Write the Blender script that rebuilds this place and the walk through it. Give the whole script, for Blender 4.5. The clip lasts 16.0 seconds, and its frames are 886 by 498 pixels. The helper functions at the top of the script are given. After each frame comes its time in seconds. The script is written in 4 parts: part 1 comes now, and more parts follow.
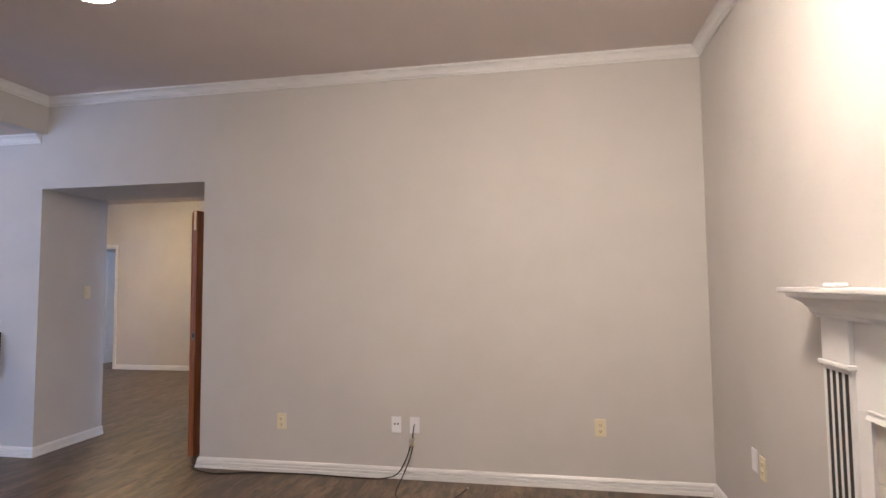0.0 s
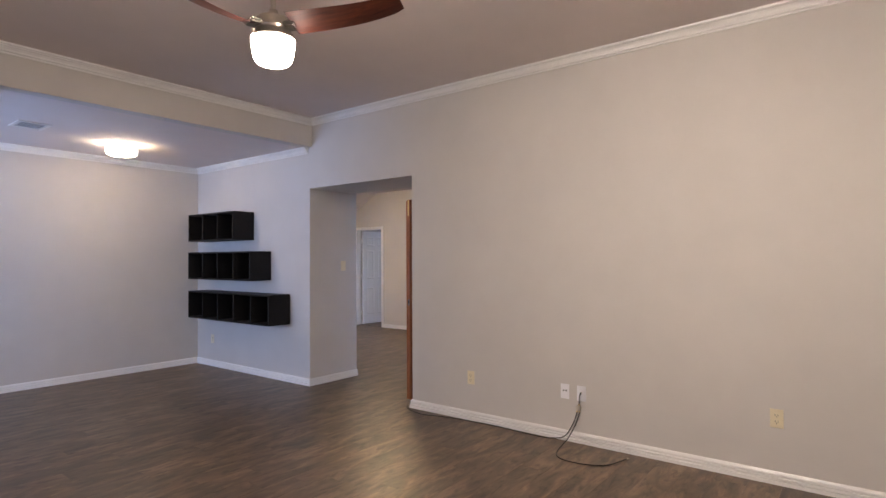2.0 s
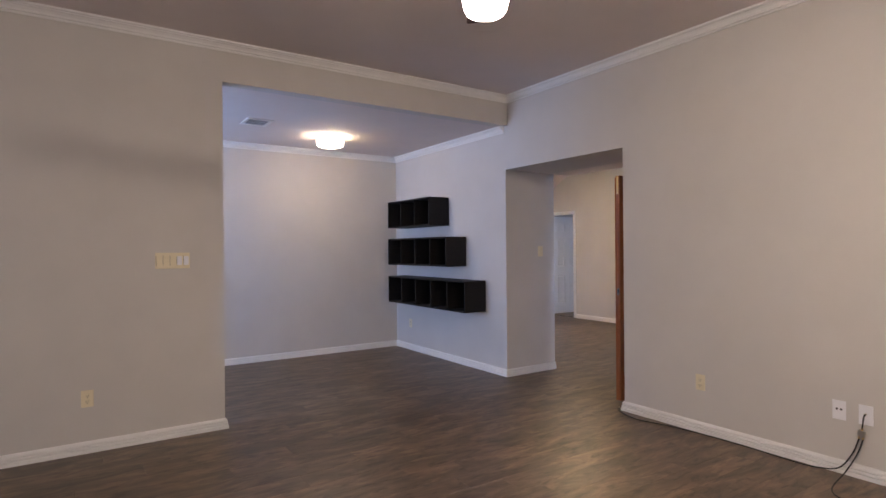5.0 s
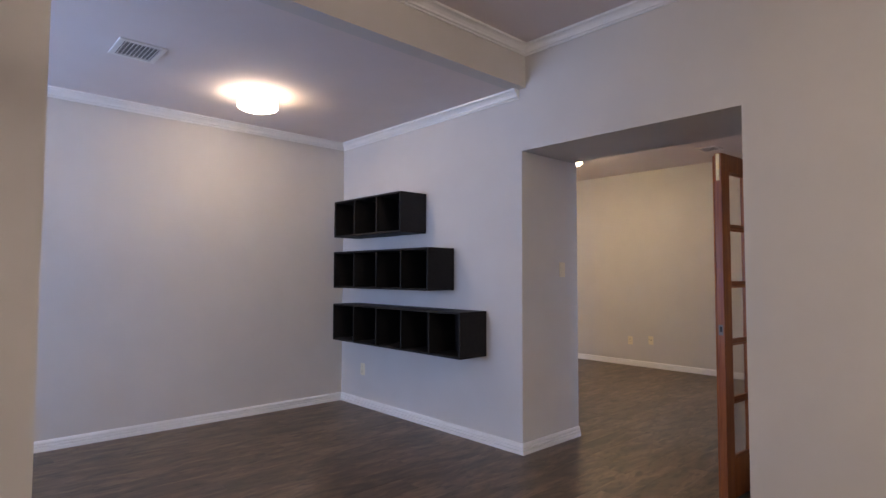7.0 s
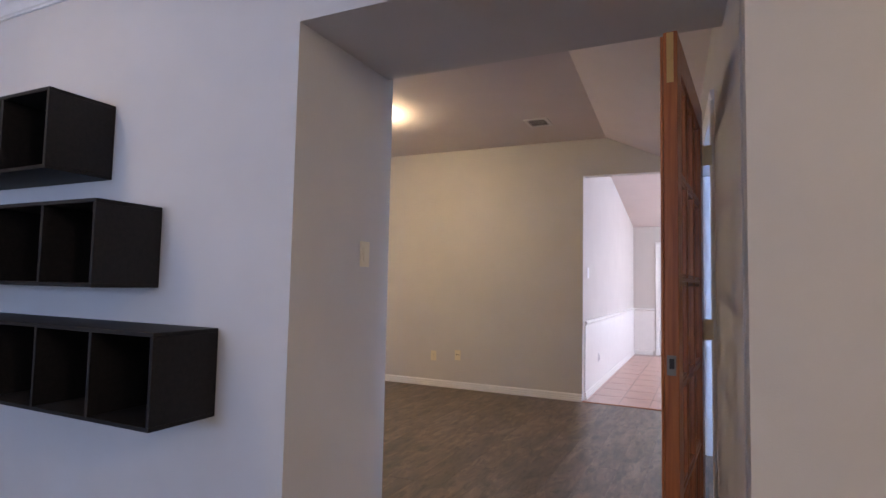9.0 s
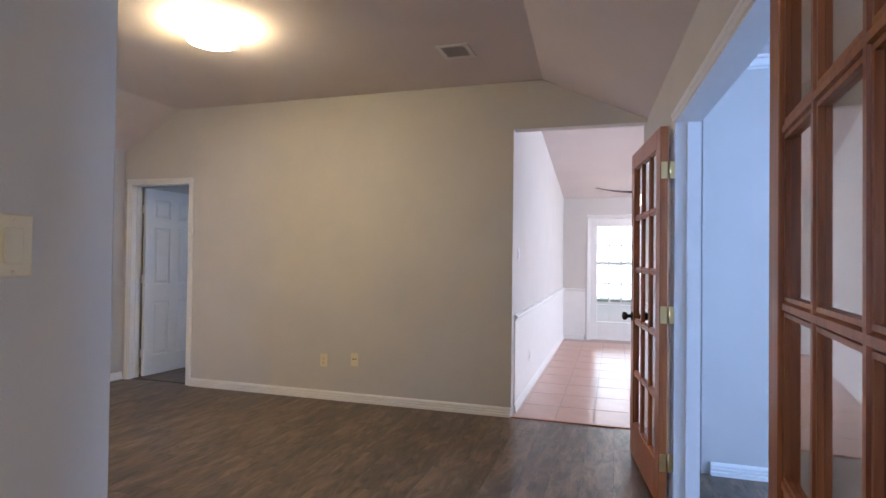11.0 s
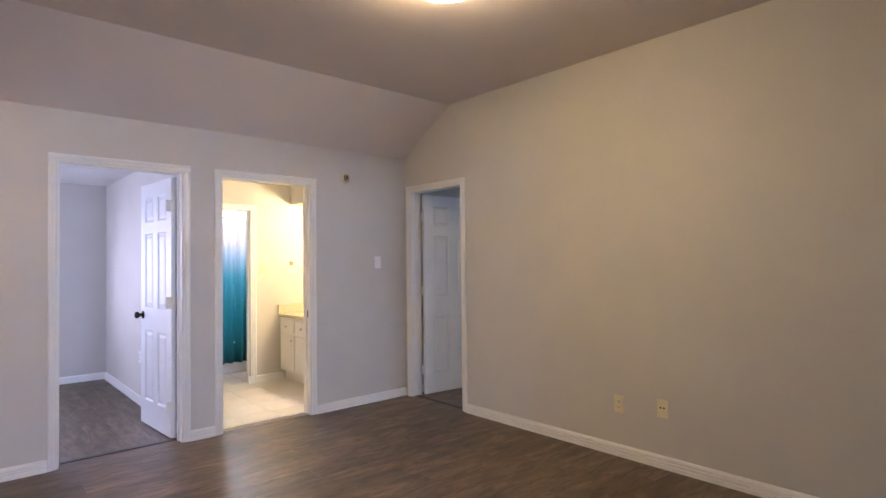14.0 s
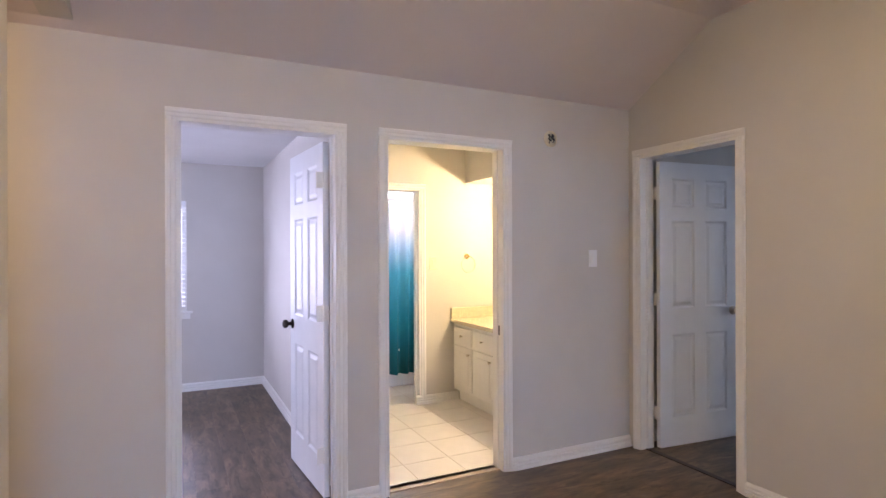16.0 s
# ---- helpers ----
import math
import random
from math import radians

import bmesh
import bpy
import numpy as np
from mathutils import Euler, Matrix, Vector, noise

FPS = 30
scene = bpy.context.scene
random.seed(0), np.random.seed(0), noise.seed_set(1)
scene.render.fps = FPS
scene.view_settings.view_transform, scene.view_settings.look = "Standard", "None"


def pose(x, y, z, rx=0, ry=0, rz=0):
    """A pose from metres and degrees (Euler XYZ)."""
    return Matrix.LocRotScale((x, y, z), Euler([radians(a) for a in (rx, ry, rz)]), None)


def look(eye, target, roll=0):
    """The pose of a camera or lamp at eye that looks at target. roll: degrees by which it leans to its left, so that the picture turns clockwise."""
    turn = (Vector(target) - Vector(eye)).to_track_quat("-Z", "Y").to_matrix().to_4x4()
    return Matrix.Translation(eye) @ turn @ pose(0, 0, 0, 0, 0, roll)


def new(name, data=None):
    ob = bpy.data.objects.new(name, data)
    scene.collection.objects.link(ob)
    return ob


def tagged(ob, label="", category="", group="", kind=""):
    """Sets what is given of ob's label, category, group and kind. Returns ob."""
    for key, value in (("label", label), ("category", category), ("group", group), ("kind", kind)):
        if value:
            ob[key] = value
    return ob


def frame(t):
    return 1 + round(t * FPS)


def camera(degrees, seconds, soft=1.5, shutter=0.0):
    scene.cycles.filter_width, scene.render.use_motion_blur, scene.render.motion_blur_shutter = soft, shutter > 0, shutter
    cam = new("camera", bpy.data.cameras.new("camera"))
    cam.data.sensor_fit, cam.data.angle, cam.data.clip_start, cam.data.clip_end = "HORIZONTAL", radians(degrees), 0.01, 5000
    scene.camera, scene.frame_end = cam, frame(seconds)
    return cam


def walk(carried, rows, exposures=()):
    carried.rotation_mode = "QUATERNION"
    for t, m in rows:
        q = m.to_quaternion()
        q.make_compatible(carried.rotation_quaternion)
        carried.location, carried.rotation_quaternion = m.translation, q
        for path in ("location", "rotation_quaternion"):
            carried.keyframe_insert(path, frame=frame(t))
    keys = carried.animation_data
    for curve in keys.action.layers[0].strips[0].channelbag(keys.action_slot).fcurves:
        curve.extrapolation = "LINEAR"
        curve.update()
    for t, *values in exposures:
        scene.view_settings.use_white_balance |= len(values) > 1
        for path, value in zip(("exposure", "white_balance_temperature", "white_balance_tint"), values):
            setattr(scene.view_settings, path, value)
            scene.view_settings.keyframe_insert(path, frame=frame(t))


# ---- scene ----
cam = camera(77.5, 16.0)
PATH = [
    (0, (0.061, 0.575, 1.38), (-0.301, 2.538, 1.507), -0.5),
    (0.5, (0.405, 0.625, 1.358), (-0.247, 2.512, 1.462), -0.5),
    (1, (0.648, 0.598, 1.404), (-0.265, 2.376, 1.486), -0.6),
    (1.5, (0.801, 0.555, 1.414), (-0.307, 2.218, 1.491), -0.6),
    (2, (0.866, 0.494, 1.405), (-0.352, 2.08, 1.442), -0.3),
    (2.5, (0.889, 0.423, 1.41), (-0.424, 1.932, 1.429), -0.2),
    (3, (0.925, 0.402, 1.436), (-0.463, 1.842, 1.448), -0.2),
    (3.5, (0.94, 0.394, 1.423), (-0.518, 1.763, 1.437), -0.2),
    (4, (0.908, 0.426, 1.416), (-0.623, 1.713, 1.427), -0.3),
    (4.5, (0.748, 0.49, 1.427), (-0.87, 1.666, 1.431), -0.4),
    (4.7, (0.64, 0.558, 1.406), (-1.022, 1.671, 1.409), -0.5),
    (6.8, (-1.357, 1.186, 1.268), (-2.87, 2.493, 1.312), 0.2),
    (7, (-1.518, 1.316, 1.28), (-2.982, 2.675, 1.378), 0.2),
    (7.5, (-1.906, 1.673, 1.239), (-3.22, 3.172, 1.396), 0.4),
    (8, (-2.206, 2.066, 1.182), (-3.311, 3.725, 1.341), 0.7),
    (8.5, (-2.457, 2.48, 1.182), (-3.471, 4.196, 1.343), 0.7),
    (9, (-2.684, 2.855, 1.204), (-3.534, 4.661, 1.331), 1.2),
    (9.2, (-2.785, 3.057, 1.217), (-3.552, 4.903, 1.296), 1.1),
    (11.3, (-3.091, 4.457, 1.332), (-3.684, 6.367, 1.359), 0.7),
    (11.5, (-3.151, 4.601, 1.339), (-3.787, 6.497, 1.367), 0.5),
    (12, (-3.226, 4.795, 1.371), (-4.009, 6.635, 1.392), 0.3),
    (12.5, (-3.256, 4.967, 1.38), (-4.244, 6.705, 1.402), -0.0),
    (13, (-3.29, 5.068, 1.372), (-4.465, 6.686, 1.401), -0.2),
    (13.5, (-3.344, 5.142, 1.375), (-4.688, 6.623, 1.407), -0.5),
    (14, (-3.53, 5.387, 1.356), (-5.024, 6.716, 1.397), -0.6),
    (14.5, (-3.774, 5.622, 1.331), (-5.434, 6.735, 1.384), -1.0),
    (15, (-4.196, 5.767, 1.378), (-5.981, 6.669, 1.41), -0.8),
    (15.5, (-4.652, 5.762, 1.424), (-6.474, 6.587, 1.432), -0.6),
    (16, (-5.024, 5.89, 1.411), (-6.82, 6.771, 1.411), -0.2),
]
walk(cam, [(t, look(eye, target, roll)) for t, eye, target, roll in PATH], exposures=((0, 0.05, 6400, 15), (4.5, -0.1, 6500, 17), (7, -0.2, 6450, 17), (9, -0.17, 6450, 17), (11.3, -0.18, 6250, 10), (12, -0.2, 6350, 11), (13.5, -0.22, 6650, 12), (16, -0.25, 7000, 15)))

# ---- world and light ----
world = bpy.data.worlds.new("sky")
scene.world = world
world.use_nodes = True
wn = world.node_tree.nodes
sky = wn.new("ShaderNodeTexSky")
sky.sky_type, sky.sun_disc, sky.sun_elevation, sky.sun_rotation = "NISHITA", False, radians(38), radians(20)
world.node_tree.links.new(sky.outputs["Color"], wn["Background"].inputs["Color"])
wn["Background"].inputs["Strength"].default_value = 0.12


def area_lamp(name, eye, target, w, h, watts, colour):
    """Stands in for the sky's light in a window opening, seen or added."""
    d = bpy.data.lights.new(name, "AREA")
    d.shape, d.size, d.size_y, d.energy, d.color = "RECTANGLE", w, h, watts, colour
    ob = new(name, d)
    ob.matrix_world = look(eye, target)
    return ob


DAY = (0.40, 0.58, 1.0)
# Sunroom front and bedroom west windows are seen; the other lamps' windows are assumed.
area_lamp("window_fill_light", (-5.3, -1.38, 1.45), (-5.3, 2.0, 4.4), 1.9, 1.5, 140, DAY)
# Added fill for the living room, at an unseen window.
area_lamp("window_fill_light", (-1.4, -2.38, 1.5), (-1.4, 4, 1.4), 2.6, 1.6, 22, (0.85, 0.86, 1.0))
# Bluish office light from an unseen, assumed window.
area_lamp("window_fill_light", (1.3, 6.4, 1.5), (-3, 6.4, 1.2), 1.7, 1.5, 225, (0.33, 0.53, 1.0))
area_lamp("window_fill_light", (-1.5, 16.3, 1.4), (-2.2, 9, 0.9), 6.2, 1.8, 185, (0.68, 0.81, 1.0))
# Added side fill that lightens the sunroom's low wall and floor.
area_lamp("window_fill_light", (1.85, 15.0, 1.4), (-3, 15.2, 0.6), 1.4, 1.6, 150, (0.75, 0.86, 1.0))
# Added fill that keeps the kitchen bright, at an unseen window.
area_lamp("window_fill_light", (1.3, 11.4, 1.6), (-4, 11.4, 1.2), 2.0, 1.5, 185, (0.70, 0.77, 1.0))
area_lamp("window_fill_light", (-11.35, 5.43, 1.35), (-8, 5.4, 2.2), 1.2, 1.2, 80, (0.60, 0.64, 1.0))
# Added fill for both bedrooms, at windows out of view.
area_lamp("window_fill_light", (-9.6, 3.05, 1.4), (-9.8, 6, 2.7), 1.5, 1.3, 82, (0.60, 0.65, 1.0))
area_lamp("window_fill_light", (-5.0, 12.8, 1.45), (-6.6, 9.8, 1.2), 1.5, 1.3, 46, (0.50, 0.66, 1.0))

# ---- materials ----


def material(name, base, rough=0.6, metal=0.0, vary=0.08, scale=6.0, bump=0.0, bump_scale=200.0, spec=0.5):
    m = bpy.data.materials.new(name)
    m.use_nodes = True
    n, l = m.node_tree.nodes, m.node_tree.links
    b = n["Principled BSDF"]
    b.inputs["Roughness"].default_value, b.inputs["Metallic"].default_value = rough, metal
    b.inputs["Specular IOR Level"].default_value = spec
    co = n.new("ShaderNodeTexCoord")
    tx = n.new("ShaderNodeTexNoise")
    tx.inputs["Scale"].default_value, tx.inputs["Detail"].default_value = scale, 6
    l.new(co.outputs["Object"], tx.inputs["Vector"])
    ramp = n.new("ShaderNodeValToRGB")
    ramp.color_ramp.elements[0].position, ramp.color_ramp.elements[1].position = 0.3, 0.7
    ramp.color_ramp.elements[0].color = (*[c * (1 - vary) for c in base], 1)
    ramp.color_ramp.elements[1].color = (*[min(1, c * (1 + vary)) for c in base], 1)
    l.new(tx.outputs["Fac"], ramp.inputs["Fac"])
    l.new(ramp.outputs["Color"], b.inputs["Base Color"])
    if bump:
        t2 = n.new("ShaderNodeTexNoise")
        t2.inputs["Scale"].default_value, t2.inputs["Detail"].default_value = bump_scale, 4
        l.new(co.outputs["Object"], t2.inputs["Vector"])
        bp = n.new("ShaderNodeBump")
        bp.inputs["Strength"].default_value, bp.inputs["Distance"].default_value = bump, 0.004
        l.new(t2.outputs["Fac"], bp.inputs["Height"])
        l.new(bp.outputs["Normal"], b.inputs["Normal"])
    return m


def glow(name, colour, strength):
    m = bpy.data.materials.new(name)
    m.use_nodes = True
    b = m.node_tree.nodes["Principled BSDF"]
    b.inputs["Base Color"].default_value = (0.9, 0.88, 0.84, 1)
    b.inputs["Roughness"].default_value = 0.3
    b.inputs["Emission Color"].default_value = (*colour, 1)
    b.inputs["Emission Strength"].default_value = strength
    return m


def glass(name, tint=(1, 1, 1)):
    m = bpy.data.materials.new(name)
    m.use_nodes = True
    b = m.node_tree.nodes["Principled BSDF"]
    b.inputs["Base Color"].default_value = (*tint, 1)
    b.inputs["Roughness"].default_value = 0.02
    b.inputs["Transmission Weight"].default_value = 1.0
    b.inputs["IOR"].default_value = 1.45
    return m


def laminate(name, tones, along):
    """Printed oak planks: a tone for each plank, long grain and darker figure."""
    m = bpy.data.materials.new(name)
    m.use_nodes = True
    n, l = m.node_tree.nodes, m.node_tree.links
    b = n["Principled BSDF"]
    info, co = n.new("ShaderNodeObjectInfo"), n.new("ShaderNodeTexCoord")
    geo = n.new("ShaderNodeNewGeometry")
    both = n.new("ShaderNodeMath")
    both.operation = "ADD"
    l.new(info.outputs["Random"], both.inputs[0])
    l.new(geo.outputs["Random Per Island"], both.inputs[1])
    frac = n.new("ShaderNodeMath")
    frac.operation = "FRACT"
    l.new(both.outputs[0], frac.inputs[0])
    shift = n.new("ShaderNodeVectorMath")
    shift.operation = "MULTIPLY_ADD"
    comb = n.new("ShaderNodeCombineXYZ")
    for s in ("X", "Y", "Z"):
        l.new(frac.outputs[0], comb.inputs[s])
    l.new(comb.outputs[0], shift.inputs[0])
    shift.inputs[1].default_value = (37, 53, 71)
    l.new(geo.outputs["Position"], shift.inputs[2])

    def grain(sx, sy, detail, rough):
        mp = n.new("ShaderNodeMapping")
        mp.inputs["Scale"].default_value = (sx, sy, 1) if along == "x" else (sy, sx, 1)
        l.new(shift.outputs[0], mp.inputs["Vector"])
        t = n.new("ShaderNodeTexNoise")
        t.inputs["Scale"].default_value, t.inputs["Detail"].default_value, t.inputs["Roughness"].default_value = 1, detail, rough
        t.inputs["Distortion"].default_value = 0.6
        l.new(mp.outputs[0], t.inputs["Vector"])
        return t
    big, fine = grain(2.6, 9.5, 5, 0.66), grain(9, 60, 4, 0.6)
    ramp = n.new("ShaderNodeValToRGB")
    e = ramp.color_ramp.elements
    e[0].position, e[1].position = 0.31, 0.69
    e[0].color, e[1].color = (*tones[0], 1), (*tones[2], 1)
    mid = e.new(0.5)
    mid.color = (*tones[1], 1)
    l.new(big.outputs["Fac"], ramp.inputs["Fac"])
    mul = n.new("ShaderNodeMix")
    mul.data_type, mul.blend_type = "RGBA", "MULTIPLY"
    mul.inputs["Factor"].default_value = 1.0
    l.new(ramp.outputs["Color"], mul.inputs["A"])
    fr = n.new("ShaderNodeMapRange")
    fr.inputs["From Min"].default_value, fr.inputs["From Max"].default_value = 0.3, 0.7
    fr.inputs["To Min"].default_value, fr.inputs["To Max"].default_value = 0.82, 1.14
    l.new(fine.outputs["Fac"], fr.inputs["Value"])
    pr = n.new("ShaderNodeMapRange")
    pr.inputs["To Min"].default_value, pr.inputs["To Max"].default_value = 0.88, 1.12
    l.new(frac.outputs[0], pr.inputs["Value"])
    both2 = n.new("ShaderNodeMath")
    both2.operation = "MULTIPLY"
    l.new(fr.outputs[0], both2.inputs[0])
    l.new(pr.outputs[0], both2.inputs[1])
    knots = grain(7, 26, 3, 0.55)
    kr = n.new("ShaderNodeMapRange")
    kr.inputs["From Min"].default_value, kr.inputs["From Max"].default_value = 0.34, 0.46
    kr.inputs["To Min"].default_value, kr.inputs["To Max"].default_value = 0.55, 1.06
    l.new(knots.outputs["Fac"], kr.inputs["Value"])
    flecked = n.new("ShaderNodeMath")
    flecked.operation = "MULTIPLY"
    l.new(both2.outputs[0], flecked.inputs[0])
    l.new(kr.outputs[0], flecked.inputs[1])
    grey = n.new("ShaderNodeCombineColor")
    for s in ("Red", "Green", "Blue"):
        l.new(flecked.outputs[0], grey.inputs[s])
    l.new(grey.outputs["Color"], mul.inputs["B"])
    l.new(mul.outputs["Result"], b.inputs["Base Color"])
    rr = n.new("ShaderNodeMapRange")
    rr.inputs["To Min"].default_value, rr.inputs["To Max"].default_value = 0.30, 0.47
    l.new(fine.outputs["Fac"], rr.inputs["Value"])
    l.new(rr.outputs[0], b.inputs["Roughness"])
    bp = n.new("ShaderNodeBump")
    bp.inputs["Strength"].default_value, bp.inputs["Distance"].default_value = 0.25, 0.001
    l.new(fine.outputs["Fac"], bp.inputs["Height"])
    l.new(bp.outputs["Normal"], b.inputs["Normal"])
    return m


def timber(name, dark, light, rough=0.35, axis=2, spec=0.5):
    """Stained wood with grain along one axis of the thing."""
    m = bpy.data.materials.new(name)
    m.use_nodes = True
    n, l = m.node_tree.nodes, m.node_tree.links
    b = n["Principled BSDF"]
    co, mp = n.new("ShaderNodeTexCoord"), n.new("ShaderNodeMapping")
    s = [60, 60, 60]
    s[axis] = 3
    mp.inputs["Scale"].default_value = s
    l.new(co.outputs["Object"], mp.inputs["Vector"])
    t = n.new("ShaderNodeTexNoise")
    t.inputs["Scale"].default_value, t.inputs["Detail"].default_value, t.inputs["Distortion"].default_value = 1, 5, 0.8
    l.new(mp.outputs[0], t.inputs["Vector"])
    r = n.new("ShaderNodeValToRGB")
    r.color_ramp.elements[0].position, r.color_ramp.elements[1].position = 0.3, 0.75
    r.color_ramp.elements[0].color, r.color_ramp.elements[1].color = (*dark, 1), (*light, 1)
    l.new(t.outputs["Fac"], r.inputs["Fac"])
    l.new(r.outputs["Color"], b.inputs["Base Color"])
    b.inputs["Roughness"].default_value = rough
    b.inputs["Specular IOR Level"].default_value = spec
    bp = n.new("ShaderNodeBump")
    bp.inputs["Strength"].default_value, bp.inputs["Distance"].default_value = 0.2, 0.001
    l.new(t.outputs["Fac"], bp.inputs["Height"])
    l.new(bp.outputs["Normal"], b.inputs["Normal"])
    return m


def ombre(name, z0, z1):
    """Curtain cloth dyed from white at the top through blue to teal."""
    m = bpy.data.materials.new(name)
    m.use_nodes = True
    n, l = m.node_tree.nodes, m.node_tree.links
    b = n["Principled BSDF"]
    co, sep = n.new("ShaderNodeTexCoord"), n.new("ShaderNodeSeparateXYZ")
    l.new(co.outputs["Object"], sep.inputs[0])
    mr = n.new("ShaderNodeMapRange")
    mr.inputs["From Min"].default_value, mr.inputs["From Max"].default_value = z0, z1
    l.new(sep.outputs["Z"], mr.inputs["Value"])
    r = n.new("ShaderNodeValToRGB")
    e = r.color_ramp.elements
    e[0].position, e[1].position = 0.0, 1.0
    e[0].color, e[1].color = (0.0, 0.11, 0.15, 1), (0.8, 0.8, 0.82, 1)
    for p, c in ((0.35, (0.01, 0.25, 0.35)), (0.6, (0.07, 0.40, 0.56)), (0.74, (0.40, 0.58, 0.76)), (0.86, (0.78, 0.76, 0.82))):
        e.new(p).color = (*c, 1)
    l.new(mr.outputs[0], r.inputs["Fac"])
    l.new(r.outputs["Color"], b.inputs["Base Color"])
    b.inputs["Roughness"].default_value = 0.7
    thin = n.new("ShaderNodeBsdfTranslucent")
    l.new(r.outputs["Color"], thin.inputs["Color"])
    both = n.new("ShaderNodeMixShader")
    both.inputs[0].default_value = 0.25
    l.new(b.outputs[0], both.inputs[1])
    l.new(thin.outputs[0], both.inputs[2])
    l.new(both.outputs[0], n["Material Output"].inputs["Surface"])
    return m


PAINT = material("wall_paint", (0.594, 0.567, 0.527), 0.75, vary=0.025, scale=3, bump=0.14, bump_scale=210, spec=0.3)
CEIL = material("ceiling_paint", (0.70, 0.63, 0.60), 0.85, vary=0.02, scale=3, bump=0.35, bump_scale=120, spec=0.2)
# Lighter copy of the ceiling paint; its whiteness stands in for stronger light.
BRIGHTCEIL = material("brightening_ceiling_white", (0.78, 0.78, 0.78), 0.85, vary=0.02, scale=3, bump=0.35, bump_scale=120, spec=0.2)
TRIM = material("trim_paint", (0.80, 0.79, 0.76), 0.35, vary=0.02, scale=10)
DOORPAINT = material("door_paint", (0.78, 0.79, 0.80), 0.4, vary=0.02, scale=10)
FLOORMAT = laminate("laminate", ((0.046, 0.0305, 0.0195), (0.112, 0.0755, 0.047), (0.212, 0.147, 0.092)), "y")
BEDFLOOR = laminate("bedroom_laminate", ((0.046, 0.0305, 0.0195), (0.112, 0.0755, 0.047), (0.212, 0.147, 0.092)), "x")
SUBFLOOR = material("floor_joint", (0.03, 0.022, 0.016), 0.7)
TERRA = material("terracotta_tile", (0.46, 0.26, 0.19), 0.28, vary=0.12, scale=5)
GROUT = material("grout", (0.42, 0.34, 0.30), 0.8, vary=0.1, scale=30)
BATHGROUT = material("pale_grout", (0.58, 0.52, 0.46), 0.8, vary=0.1, scale=30)
STRIP = material("beige_strip", (0.34, 0.27, 0.21), 0.5, vary=0.1, scale=20)
BATHTILE = material("beige_tile", (0.71, 0.67, 0.63), 0.3, vary=0.08, scale=4)
BLACKBROWN = timber("black_brown_foil", (0.004, 0.0035, 0.0035), (0.011, 0.009, 0.0085), 0.6, 0, 0.3)
CHERRY = timber("cherry_stain", (0.23, 0.062, 0.016), (0.42, 0.142, 0.040), 0.35, 2)
BLADE = timber("walnut_blade", (0.030, 0.008, 0.005), (0.095, 0.022, 0.009), 0.55, 0, 0.2)
NICKEL = material("brushed_nickel", (0.62, 0.57, 0.48), 0.32, 1.0, vary=0.05, scale=60)
PEWTER = material("dark_nickel", (0.22, 0.20, 0.17), 0.5, 0.8)
BRASS = material("brass", (0.75, 0.55, 0.25), 0.3, 1.0)
BRONZE = material("dark_bronze", (0.05, 0.04, 0.035), 0.35, 0.9)
IRON = material("black_iron", (0.012, 0.012, 0.012), 0.5, 0.6)
IVORY = material("ivory_plastic", (0.76, 0.68, 0.48), 0.4, vary=0.03)
WHITEPL = material("white_plastic", (0.82, 0.82, 0.84), 0.35, vary=0.02)
VENTPAINT = material("vent_enamel", (0.74, 0.70, 0.66), 0.5, vary=0.05)
VENTBACK = material("vent_grey", (0.20, 0.19, 0.18), 0.7)
# Near-black for wires and jacks, and for shade inside flutes, slots and holes.
DARK = material("dark_parts_and_shade", (0.02, 0.018, 0.015), 0.6)
CABLE = material("black_cable", (0.012, 0.011, 0.010), 0.45)
MARBLE = material("grey_tile", (0.55, 0.50, 0.45), 0.3, vary=0.15, scale=14)
GRANITE = material("granite", (0.62, 0.55, 0.40), 0.25, vary=0.3, scale=120)
PORCELAIN = material("porcelain", (0.82, 0.82, 0.82), 0.15, vary=0.01)
GLASS = glass("clear_glass")
BLIND = material("blind_white", (0.82, 0.83, 0.86), 0.5, vary=0.02)
GLOBE_FAN = glow("fan_globe_glass", (1.0, 0.86, 0.72), 66)
GLOBE_DIN = glow("dining_globe_glass", (1.0, 0.80, 0.56), 36)
GLOBE_HALL = glow("hall_globe_glass", (1.0, 0.77, 0.45), 99)
# Glass of the unseen light added near the fireplace.
GLOBE_ADDED = glow("added_light_glass", (1.0, 0.86, 0.72), 205)
GLOBE_SIDE = glow("passage_globe_glass", (1.0, 0.74, 0.50), 68)
GLOBE_TUB = glow("tub_globe_glass", (0.85, 0.87, 1.0), 390)
GLOBE_KIT = glow("kitchen_globe_glass", (1.0, 0.88, 0.75), 40)
GLOBE_BATH = glow("bath_globe_glass", (1.0, 0.79, 0.48), 250)
OUTSIDE = glow("bright_outdoors", (0.93, 0.97, 1.0), 4.0)
SUNFLOOR = material("pale_concrete", (0.62, 0.60, 0.60), 0.5, vary=0.1, scale=8, bump=0.2, bump_scale=60)
GREEN = material("far_lawn", (0.08, 0.12, 0.04), 0.9, vary=0.3, scale=2)

# ---- building helpers ----


def mesh_from(name, bm, mat):
    me = bpy.data.meshes.new(name)
    bm.normal_update()
    bm.to_mesh(me)
    bm.free()
    if mat:
        me.materials.append(mat)
    return me


